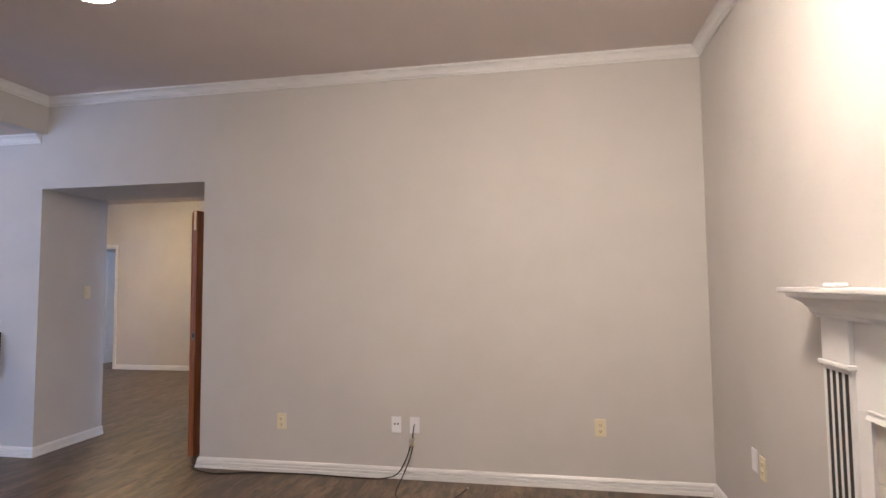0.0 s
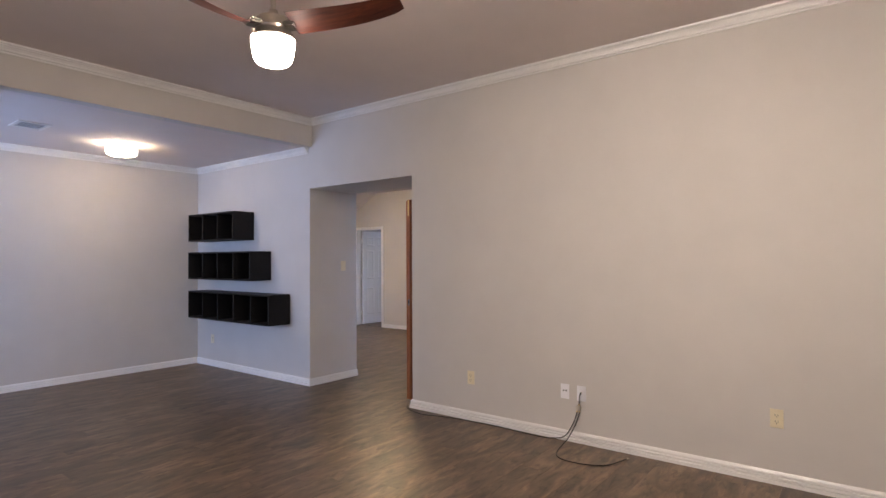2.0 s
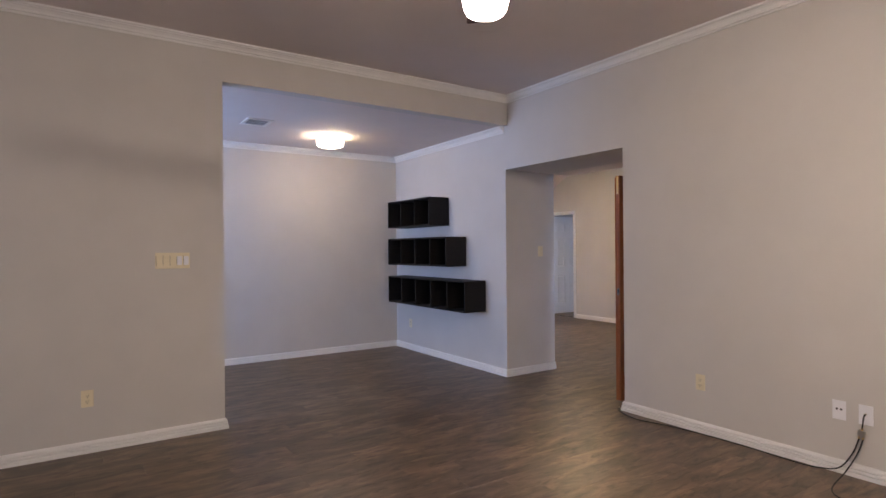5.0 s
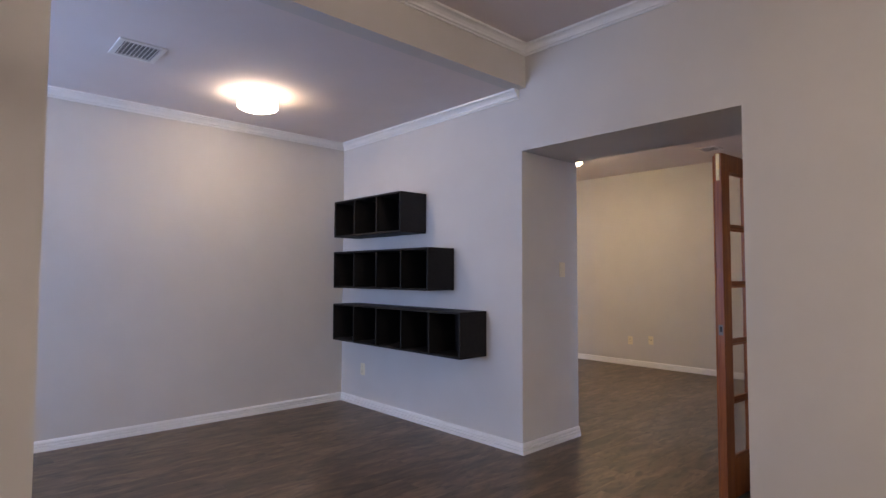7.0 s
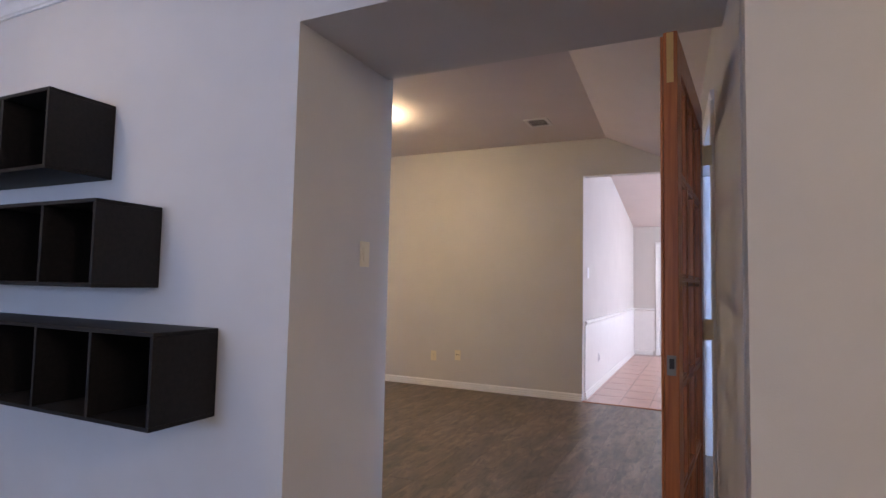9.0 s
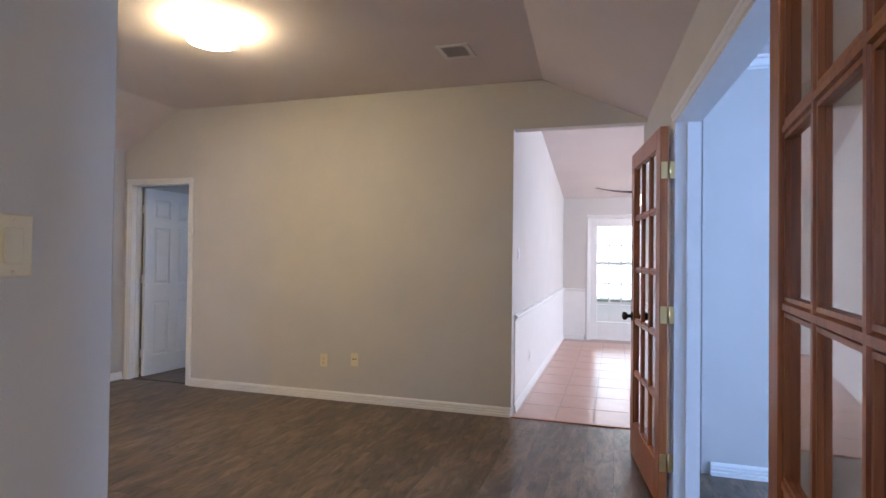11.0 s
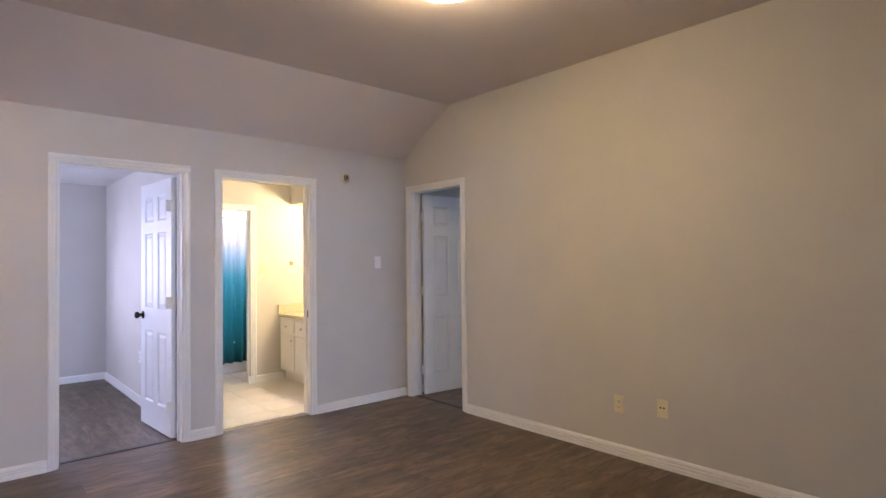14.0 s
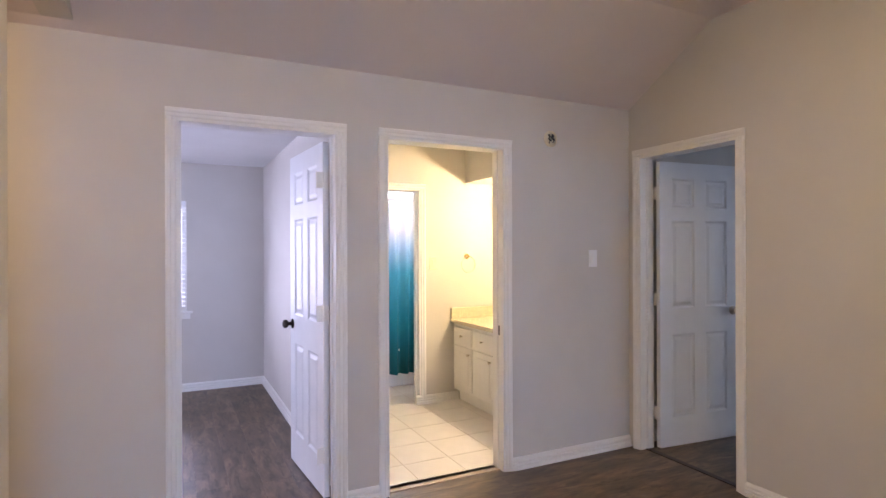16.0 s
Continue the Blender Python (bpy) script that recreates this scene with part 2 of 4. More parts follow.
def part(name, bm, mat, parent=None, label="", at=None):
    ob = new(name, mesh_from(name, bm, mat))
    if parent is not None:
        ob.parent = parent
    if at is not None:
        ob.matrix_basis = at
    if label:
        ob["label"] = label
    return ob


def thing(name, label, category, m=None, group="", kind=""):
    ob = new(name)
    ob.empty_display_size = 0.05
    if m is not None:
        ob.matrix_basis = m
    return tagged(ob, label, category, group, kind)


def structure(name, bm, mat, label, category, m=None):
    ob = new(name, mesh_from(name, bm, mat))
    if m is not None:
        ob.matrix_basis = m
    return tagged(ob, label, category, kind="structure")


def box(bm, x0, x1, y0, y1, z0, z1):
    vs = [bm.verts.new((x, y, z)) for z in (z0, z1) for y in (y0, y1) for x in (x0, x1)]
    for f in ((0, 2, 3, 1), (4, 5, 7, 6), (0, 1, 5, 4), (2, 6, 7, 3), (0, 4, 6, 2), (1, 3, 7, 5)):
        bm.faces.new([vs[i] for i in f])
    return vs


def boxes(*spec):
    bm = bmesh.new()
    for s in spec:
        box(bm, *s)
    return bm


def soft_box(x0, x1, y0, y1, z0, z1, r=0.003, seg=2):
    bm = boxes((x0, x1, y0, y1, z0, z1))
    bmesh.ops.bevel(bm, geom=bm.edges[:], offset=r, segments=seg, affect="EDGES", profile=0.5)
    return bm


def prism(points, depth, plane="xz", start=0.0):
    """A closed outline pushed along the axis that its plane leaves out."""
    bm = bmesh.new()

    def at(a, b, d):
        return {"xz": (a, d, b), "yz": (d, a, b), "xy": (a, b, d)}[plane]
    lo = [bm.verts.new(at(a, b, start)) for a, b in points]
    hi = [bm.verts.new(at(a, b, start + depth)) for a, b in points]
    n = len(points)
    bm.faces.new(lo)
    bm.faces.new(hi[::-1])
    for i in range(n):
        bm.faces.new((lo[i], hi[i], hi[(i + 1) % n], lo[(i + 1) % n]))
    bmesh.ops.recalc_face_normals(bm, faces=bm.faces[:])
    return bm


def lathe(profile, steps=32):
    """A turned solid about z from (radius, height) pairs."""
    bm = bmesh.new()
    rings = []
    for r, z in profile:
        if r < 1e-5:
            rings.append([bm.verts.new((0, 0, z))])
        else:
            rings.append([bm.verts.new((r * math.cos(2 * math.pi * i / steps), r * math.sin(2 * math.pi * i / steps), z)) for i in range(steps)])
    for a, b in zip(rings, rings[1:]):
        for i in range(steps):
            j = (i + 1) % steps
            if len(a) == 1 and len(b) > 1:
                bm.faces.new((a[0], b[i], b[j]))
            elif len(b) == 1 and len(a) > 1:
                bm.faces.new((a[i], b[0], a[j]))
            elif len(a) > 1:
                bm.faces.new((a[i], b[i], b[j], a[j]))
    bmesh.ops.recalc_face_normals(bm, faces=bm.faces[:])
    for f in bm.faces:
        f.smooth = True
    return bm


def sweep(path, profile):
    """A moulding along a plan line, mitred at its corners; the room lies to the left of the line. profile: (away from the wall, height)."""
    bm = bmesh.new()
    pts = [Vector(p) for p in path]
    rings = []
    for i, p in enumerate(pts):
        dirs = []
        if i > 0:
            dirs.append((pts[i] - pts[i - 1]).normalized())
        if i < len(pts) - 1:
            dirs.append((pts[i + 1] - pts[i]).normalized())
        ns = [Vector((-d.y, d.x)) for d in dirs]
        off = ns[0] if len(ns) == 1 else (ns[0] + ns[1]) / (1 + ns[0].dot(ns[1]))
        rings.append([bm.verts.new((p.x + off.x * d, p.y + off.y * d, z)) for d, z in profile])
    for a, b in zip(rings, rings[1:]):
        for k in range(len(profile)):
            q = (k + 1) % len(profile)
            bm.faces.new((a[k], a[q], b[q], b[k]))
    bm.faces.new(rings[0])
    bm.faces.new(rings[-1][::-1])
    bmesh.ops.recalc_face_normals(bm, faces=bm.faces[:])
    return bm


def tube(points, radius, steps=10):
    """A round cord through points, as one mesh."""
    bm = bmesh.new()
    pts = [Vector(p) for p in points]
    rings = []
    for i, p in enumerate(pts):
        d = (pts[min(i + 1, len(pts) - 1)] - pts[max(i - 1, 0)]).normalized()
        u = d.orthogonal().normalized() if abs(d.z) > 0.95 else d.cross(Vector((0, 0, 1))).normalized()
        v = d.cross(u)
        rings.append([bm.verts.new(p + radius * (math.cos(2 * math.pi * k / steps) * u + math.sin(2 * math.pi * k / steps) * v)) for k in range(steps)])
    for a, b in zip(rings, rings[1:]):
        for k in range(steps):
            bm.faces.new((a[k], a[(k + 1) % steps], b[(k + 1) % steps], b[k]))
    bm.faces.new(rings[0])
    bm.faces.new(rings[-1][::-1])
    bmesh.ops.recalc_face_normals(bm, faces=bm.faces[:])
    for f in bm.faces:
        f.smooth = True
    return bm


def spline(points, n=8):
    """Points of a smooth line through the given ones."""
    p = [Vector(q) for q in points]
    out = []
    for i in range(len(p) - 1):
        a, b, c, d = p[max(i - 1, 0)], p[i], p[i + 1], p[min(i + 2, len(p) - 1)]
        for k in range(n):
            t = k / n
            out.append(0.5 * (2 * b + (c - a) * t + (2 * a - 5 * b + 4 * c - d) * t * t + (3 * b - a - 3 * c + d) * t ** 3))
    return out + [p[-1]]


BASE = [(-0.004, 0.0), (0.024, 0.0), (0.023, 0.022), (0.012, 0.026), (0.0195, 0.030), (0.019, 0.043), (0.0095, 0.047), (0.016, 0.051), (0.0145, 0.064), (0.0065, 0.076), (-0.004, 0.079)]


def crown(z):
    return [(-0.004, z - 0.072), (0.010, z - 0.072), (0.012, z - 0.062), (0.006, z - 0.059), (0.018, z - 0.055), (0.022, z - 0.042), (0.034, z - 0.028), (0.046, z - 0.021), (0.040, z - 0.017), (0.056, z - 0.013), (0.060, z + 0.004), (-0.004, z + 0.004)]


# the hall's east wall, turned to fit the camera's view: local y runs along the wall, local x points away from the hall
EAST = pose(-2.576, 4.49, 0, 0, 0, 2.8)

# ---- structure ----
LIV_X0, LIV_X1, YA = -4.05, 1.12, 4.49
LIV_Z, DIN_Z = 2.978, 2.672
structure("floor", boxes((-11.3, 1.7, -2.7, 16.2, -0.2, -0.0115)), SUBFLOOR, "dark underlay below laminate planks", "floor")
structure("wall_north", boxes((-6.48, -4.085, YA, 5.2, 0, 3.12), (-4.085, -2.576, YA, 5.15, 2.207, 3.12), (-2.576, 1.24, YA, YA + 0.12, 0, 3.12)),
          PAINT, "greige painted drywall with a cased opening", "wall")
structure("wall_west", boxes((-4.17, LIV_X0, -2.6, 1.618, 0, 3.12), (-4.17, LIV_X0, 1.618, YA, DIN_Z, 3.12)), PAINT, "greige painted drywall with a wide opening to the dining nook", "wall")
structure("wall_east", boxes((LIV_X1, 1.24, -2.6, YA, 0, 3.12)), PAINT, "greige painted drywall behind the fireplace", "wall")
structure("wall_south", boxes((-4.17, -2.7, -2.6, -2.48, 0, 3.12), (-0.1, 1.24, -2.6, -2.48, 0, 3.12), (-2.7, -0.1, -2.6, -2.48, 0, 0.7), (-2.7, -0.1, -2.6, -2.48, 2.3, 3.12)), PAINT, "greige painted drywall", "wall")
structure("wall_dining_west", boxes((-6.6, -6.48, -1.6, 5.2, 0, 2.95)), PAINT, "greige painted drywall of the dining nook", "wall")
structure("wall_dining_south", boxes((-6.48, -6.25, -1.6, -1.5, 0, 2.95), (-4.35, -4.17, -1.6, -1.5, 0, 2.95), (-6.25, -4.35, -1.6, -1.5, 0, 0.7), (-6.25, -4.35, -1.6, -1.5, 2.2, 2.95)), PAINT, "greige painted drywall", "wall")
structure("ceiling_living", boxes((-4.17, 1.24, -2.6, YA, LIV_Z, 3.1)), CEIL, "taupe painted textured ceiling", "ceiling")
structure("ceiling_dining", boxes((-6.6, -4.17, -1.6, YA, DIN_Z, 2.8)), CEIL, "taupe painted lower ceiling", "ceiling")

# hall
XC, YB = -7.99, 8.83
DZ = 2.052
D1, D2, D3 = (5.907, 6.705), (6.985, 7.78), (-7.894, -7.14)
structure("wall_hall_west", boxes((XC - 0.12, XC, 2.4, D1[0], 0, 2.9), (XC - 0.12, XC, D1[1], D2[0], 0, 2.9), (XC - 0.12, XC, D2[1], YB + 0.12, 0, 2.9), (XC - 0.12, XC, *D1, DZ, 2.9), (XC - 0.12, XC, *D2, DZ, 2.9)),
          PAINT, "greige painted drywall with two doorways", "wall")
structure("wall_hall_north", boxes((XC, D3[0], YB, YB + 0.12, 0, 3.0), (*D3, YB, YB + 0.12, DZ, 3.0), (D3[1], -3.84, YB, YB + 0.12, 0, 3.0), (-3.84, -2.6, YB, YB + 0.12, 2.40, 3.0)),
          PAINT, "greige painted drywall with a doorway and a kitchen opening", "wall")
OY0, OY1, OZ = 1.15, 2.93, 2.065
structure("wall_hall_east", boxes((0, 0.12, 0.121, OY0, 0, 3.0), (0, 0.12, OY0, OY1, OZ, 3.0), (0, 0.12, OY1, 4.6, 0, 3.0)), PAINT, "greige painted drywall with a double doorway", "wall", EAST)
# Slant chosen so the wall's edge falls right in the camera's view.
structure("wall_hall_slant", prism([(-4.085, 5.201), (-6.84, 5.5), (-6.84, 5.201)], 2.95, "xy"), PAINT, "greige painted drywall slanted to fit the camera's view", "wall")
structure("wall_hall_south", boxes((XC, -6.84, 5.38, 5.5, 2.43, 3.0), (-6.84, -6.72, 2.4, 5.5, 0, 2.95), (XC - 0.12, -6.72, 2.3, 2.4, 0, 2.9)), PAINT, "greige painted drywall around a side passage", "wall")
structure("ceiling_passage", boxes((XC, -6.72, 2.4, 5.38, 2.43, 2.5)), CEIL, "taupe painted ceiling of the side passage", "ceiling")


def hall_ceiling():
    bm = bmesh.new()
    rows = []
    for y in (5.0, YB + 0.06):
        # skewed along with the east wall, to fit the camera's view
        sx = -0.047 * (y - 4.49)
        prof = [(XC, 2.40), (-7.30, 2.80), (-3.40 + sx, 2.80), (-2.58 + sx, 2.42)]
        full = prof + [(x, z + 0.1) for x, z in prof[::-1]]
        rows.append([bm.verts.new((x, y, z)) for x, z in full])
    a, b = rows
    for i in range(len(a)):
        j = (i + 1) % len(a)
        bm.faces.new((a[i], a[j], b[j], b[i]))
    for r in rows:
        for i in range(3):
            bm.faces.new((r[i], r[i + 1], r[6 - i], r[7 - i]))
    bmesh.ops.recalc_face_normals(bm, faces=bm.faces[:])
    return bm


structure("ceiling_hall", hall_ceiling(), CEIL, "taupe vaulted ceiling with sloped sides", "ceiling")

# kitchen and sunroom
KX, KY = -3.84, 13.62
structure("wall_kitchen_west", boxes((KX - 0.12, KX, YB + 0.12, KY + 0.12, 0, 3.0)), PAINT, "pale painted drywall above a white wainscot", "wall")
structure("wall_kitchen_north", boxes((KX, -3.41, KY, KY + 0.12, 0, 2.9), (-3.41, -1.85, KY, KY + 0.12, 2.0, 2.9), (-1.85, 1.24, KY, KY + 0.12, 0, 2.9)), PAINT, "grey painted drywall with a patio doorway", "wall")
structure("wall_kitchen_east", boxes((1.12, 1.24, 8.2, 10.4, 0, 3.0), (1.12, 1.24, 12.4, KY + 0.12, 0, 3.0), (1.12, 1.24, 10.4, 12.4, 0, 0.85), (1.12, 1.24, 10.4, 12.4, 2.35, 3.0)), PAINT, "painted drywall", "wall")
structure("wall_kitchen_south", boxes((-2.6, 1.12, YB, YB + 0.12, 0, 3.0)), PAINT, "painted drywall", "wall")
structure("ceiling_kitchen", prism([(YB, 2.79), (10.65, 2.79), (KY, 2.335), (KY + 0.05, 2.335), (KY + 0.05, 3.0), (YB, 3.0)], 5.2, "yz", KX - 0.02), CEIL, "white ceiling sloping down to the patio doors", "ceiling")
structure("wall_sunroom", boxes((-4.6, 1.6, 16.0, 16.1, 0, 0.4), (-4.6, 1.6, 16.0, 16.1, 2.1, 2.6), (-4.6, -4.0, 16.0, 16.1, 0.4, 2.1), (-4.7, -4.6, KY + 0.12, 16.1, 0, 2.6), (1.6, 1.7, KY + 0.12, 14.3, 0, 2.6), (1.6, 1.7, 15.7, 16.1, 0, 2.6), (1.6, 1.7, 14.3, 15.7, 0, 0.4), (1.6, 1.7, 14.3, 15.7, 2.1, 2.6), (-4.6, 1.6, KY + 0.12, 16.1, 2.5, 2.6)), TRIM, "white painted sunroom walls", "wall")
structure("backdrop", boxes((-40, 40, 66, 66.2, -2, 30)), OUTSIDE, "overexposed bright outdoors", "backdrop")
structure("ground", boxes((-60, 60, -60, 90, -0.5, -0.3)), GREEN, "lawn outside", "ground")

# office
structure("wall_office", boxes((-2.5, 1.24, 8.03, 8.15, 0, 2.7), (1.12, 1.24, YA + 0.12, 5.55, 0, 2.7), (1.12, 1.24, 7.25, 8.15, 0, 2.7), (1.12, 1.24, 5.55, 7.25, 0, 0.75), (1.12, 1.24, 5.55, 7.25, 2.25, 2.7)), PAINT, "greige painted drywall of the office", "wall")
structure("ceiling_office", boxes((-2.62, 1.24, YA + 0.12, 8.15, 2.57, 2.65)), CEIL, "painted office ceiling", "ceiling")
# bedroom
structure("wall_bedroom", boxes((-11.22, -11.1, 3.0, 4.84, 0, 2.6), (-11.22, -11.1, 4.84, 6.02, 0, 0.8), (-11.22, -11.1, 4.84, 6.02, 1.9, 2.6), (-11.22, -11.1, 6.02, 6.757, 0, 2.6), (-11.3, XC - 0.12, 6.757, 6.87, 0, 2.6), (-11.1, -10.35, 3.0, 3.12, 0, 2.6), (-8.85, XC - 0.12, 3.0, 3.12, 0, 2.6), (-10.35, -8.85, 3.0, 3.12, 0, 0.75), (-10.35, -8.85, 3.0, 3.12, 2.05, 2.6)), PAINT, "pale painted bedroom drywall", "wall")
structure("ceiling_bedroom", boxes((-11.22, XC - 0.12, 3.0, 6.87, 2.28, 2.5)), BRIGHTCEIL, "white bedroom ceiling, coloured lighter to look lit", "ceiling")
# bathroom
structure("wall_bath", boxes((-9.75, -9.63, 7.92, 8.83, 0, 2.6), (-9.75, -9.63, 6.87, 7.92, 1.955, 2.6), (-11.3, XC - 0.12, 8.83, 8.95, 0, 2.6), (-11.3, -11.18, 6.87, 8.83, 0, 2.6)), PAINT, "cream painted bathroom drywall", "wall")
structure("soffit", boxes((-9.63, XC - 0.12, 8.39, 8.83, 2.035, 2.44)), PAINT, "painted soffit above the vanity", "soffit")
structure("ceiling_bath", boxes((-11.3, XC - 0.12, 6.87, 8.95, 2.44, 2.5)), BRIGHTCEIL, "white bathroom ceiling, coloured lighter to brighten the room", "ceiling")
# back bedroom
structure("wall_back_bedroom", boxes((-8.11, -7.99, YB + 0.12, 12.6, 0, 2.6), (-8.11, -5.75, 12.6, 12.7, 0, 2.6), (-4.25, KX - 0.12, 12.6, 12.7, 0, 2.6), (-5.75, -4.25, 12.6, 12.7, 0, 0.8), (-5.75, -4.25, 12.6, 12.7, 2.1, 2.6)), PAINT, "painted drywall", "wall")
structure("ceiling_back_bedroom", boxes((-8.11, KX - 0.12, YB + 0.12, 12.7, 2.44, 2.5)), CEIL, "painted ceiling", "ceiling")

# baseboards and crowns


def base_run(path, m=None):
    return structure("baseboard", sweep(path, BASE), TRIM, "white ridged baseboard", "baseboard", m)


base_run([(LIV_X1, -2.48), (LIV_X1, YA), (-2.576, YA), (-2.631, 5.62)])
base_run([(-4.085, 5.2), (-4.085, YA), (-6.48, YA), (-6.48, -1.5)])
base_run([(-4.17, 1.0), (-4.17, 1.618), (LIV_X0, 1.618), (LIV_X0, -2.48)])
base_run([(D3[1] + 0.048, YB), (-3.84, YB)][::-1])
base_run([(XC, D2[1] + 0.048), (XC, YB)][::-1])
base_run([(XC, D1[1] + 0.048), (XC, D2[0] - 0.048)][::-1])
base_run([(XC, D1[0] - 0.048), (XC, 2.4)])
base_run([(-6.84, 5.3), (-6.84, 5.5), (-4.085, 5.201)])
base_run([(0, OY1 + 0.07), (0, 4.33)], EAST)
base_run([(KX, KY), (KX, YB + 0.12)])
base_run([(-3.5, KY), (KX, KY)])
base_run([(1.12, 8.03), (-2.45, 8.03)])
base_run([(XC - 0.12, 6.757), (-11.1, 6.757), (-11.1, 3.12)])
base_run([(-9.63, 8.3), (-9.63, 7.87)])
base_run([(-7.99, 12.6), (-7.99, YB + 0.12)])


def crown_run(path, z):
    return structure("crown_molding", sweep(path, crown(z)), TRIM, "white crown moulding", "trim")


crown_run([(LIV_X1, -2.48), (LIV_X1, YA), (LIV_X0, YA), (LIV_X0, -2.48)], LIV_Z)
crown_run([(LIV_X0 - 0.06, YA), (-6.48, YA), (-6.48, -1.5)], DIN_Z)
crown_run([(1.12, 8.03), (-2.45, 8.03)], 2.57)


def casing(m, w, h, depth, label="white door casing with painted jambs", cw=0.048):
    """Door lining: local x across the opening, room at -y."""
    t = thing("door_frame", label, "door frame", m, kind="structure")
    prof = [(0, 0), (cw, 0), (cw, -0.013), (cw - 0.008, -0.019), (cw * 0.55, -0.017), (cw * 0.45, -0.012), (0.008, -0.012), (0, -0.006)]
    for side in (0, 1):
        p = [((-x if side == 0 else w + x), y) for x, y in prof]
        part("casing", prism(p, h, "xy"), TRIM, t)
    part("casing", prism([(y, h + x) for x, y in prof], w + 2 * cw, "yz", -cw), TRIM, t)
    part("jamb", boxes((0, 0.014, -0.004, depth + 0.004, 0, h)), TRIM, t)
    part("jamb", boxes((w - 0.014, w, -0.004, depth + 0.004, 0, h)), TRIM, t)
    part("jamb", boxes((0.014, w - 0.014, -0.004, depth + 0.004, h - 0.014, h)), TRIM, t)
    part("stop", boxes((0.014, 0.024, depth * 0.45, depth * 0.7, 0, h - 0.014)), TRIM, t)
    part("stop", boxes((w - 0.024, w - 0.014, depth * 0.45, depth * 0.7, 0, h - 0.014)), TRIM, t)
    return t


casing(pose(XC, D1[0], 0, 0, 0, 90), D1[1] - D1[0], DZ, 0.12)
casing(pose(XC, D2[0], 0, 0, 0, 90), D2[1] - D2[0], DZ, 0.12)
casing(pose(D3[0], YB, 0), D3[1] - D3[0], DZ, 0.12)
casing(EAST @ pose(0, OY1, 0, 0, 0, -90), OY1 - OY0, OZ, 0.12, "white double door casing with painted jambs")
casing(pose(-9.63, 7.04, 0, 0, 0, 90), 0.88, 1.955, 0.12)
casing(pose(-3.41, KY, 0), 1.56, 2.0, 0.12, "white patio door casing")
# floor strips under the doors
structure("threshold", soft_box(XC - 0.13, XC - 0.09, D1[0] + 0.014, D1[1] - 0.014, -0.004, 0.005, 0.002), BRONZE, "dark metal floor strip", "trim")
structure("threshold", soft_box(XC - 0.075, XC - 0.035, D2[0] + 0.014, D2[1] - 0.014, -0.004, 0.006, 0.002), STRIP, "beige floor strip at the bathroom door", "trim")
structure("threshold", soft_box(D3[0] + 0.014, D3[1] - 0.014, YB + 0.04, YB + 0.08, -0.004, 0.005, 0.002), BRONZE, "dark metal floor strip", "trim")
structure("threshold", soft_box(KX, -2.78, YB - 0.02, YB + 0.015, -0.004, 0.006, 0.002), CHERRY, "wooden strip between laminate and tile", "trim")


def knob(parent, x, z, y0, y1, mat):
    for y, s in ((y0, -1), (y1, 1)):
        bm = lathe([(0, 0), (0.033, 0), (0.033, 0.006), (0.013, 0.010), (0.012, 0.028), (0.024, 0.036), (0.029, 0.048), (0.026, 0.060), (0.012, 0.067), (0, 0.068)], 24)
        part("knob", bm, mat, parent, "round door knob", pose(x, y, z, 90 if s < 0 else -90, 0, 0))


def hinges(parent, mat, zs, y):
    for z in zs:
        bm = boxes((-0.004, 0.030, y - 0.003, y + 0.0, z - 0.045, z + 0.045))
        b2 = tube([(0, y - 0.004, z - 0.047), (0, y - 0.004, z + 0.047)], 0.006, 10)
        me = bpy.data.meshes.new("tmp")
        b2.to_mesh(me)
        b2.free()
        bm.from_mesh(me)
        bpy.data.meshes.remove(me)
        box(bm, -0.0035, -0.0005, -0.016, 0.016, z - 0.045, z + 0.045)
        ya, yb = sorted((y, y + (0.034 if y > 0 else -0.034)))
        box(bm, -0.004, -0.001, ya, yb, z - 0.045, z + 0.045)
        part("hinge", bm, mat, parent, "three-inch butt hinge")


def panel_door(m, w, h, label):
    """Six-panel moulded door: hinge edge at x=0, leaf along +x."""
    t = thing("panel_door", label, "door", m)
    th, st, mid = 0.035, 0.105, 0.1
    rails = [(0.01, 0.215), (0.80, 0.985), (1.605, 1.70), (h - 0.115, h)]
    bm = bmesh.new()
    for x0, x1 in ((0, st), (w - st, w), (w / 2 - mid / 2, w / 2 + mid / 2)):
        box(bm, x0, x1, -th / 2, th / 2, 0.01, h)
    for z0, z1 in rails:
        for x0, x1 in ((st, w / 2 - mid / 2), (w / 2 + mid / 2, w - st)):
            box(bm, x0, x1, -th / 2, th / 2, z0, z1)
    part("slab", bm, DOORPAINT, t)
    for z0, z1 in zip([r[1] for r in rails[:-1]], [r[0] for r in rails[1:]]):
        for x0, x1 in ((st, w / 2 - mid / 2), (w / 2 + mid / 2, w - st)):
            pb = bmesh.new()
            for s in (-1, 1):
                rings = []
                for inset, d in ((0, 0.0175), (0.012, 0.0085), (0.022, 0.0085), (0.042, 0.0155)):
                    rings.append([pb.verts.new((x, s * d, z)) for x, z in ((x0 + inset, z0 + inset), (x1 - inset, z0 + inset), (x1 - inset, z1 - inset), (x0 + inset, z1 - inset))])
                for a, b in zip(rings, rings[1:]):
                    for i in range(4):
                        pb.faces.new((a[i], a[(i + 1) % 4], b[(i + 1) % 4], b[i]))
                pb.faces.new(rings[-1])
            bmesh.ops.recalc_face_normals(pb, faces=pb.faces[:])
            part("panel", pb, DOORPAINT, t)
    return t


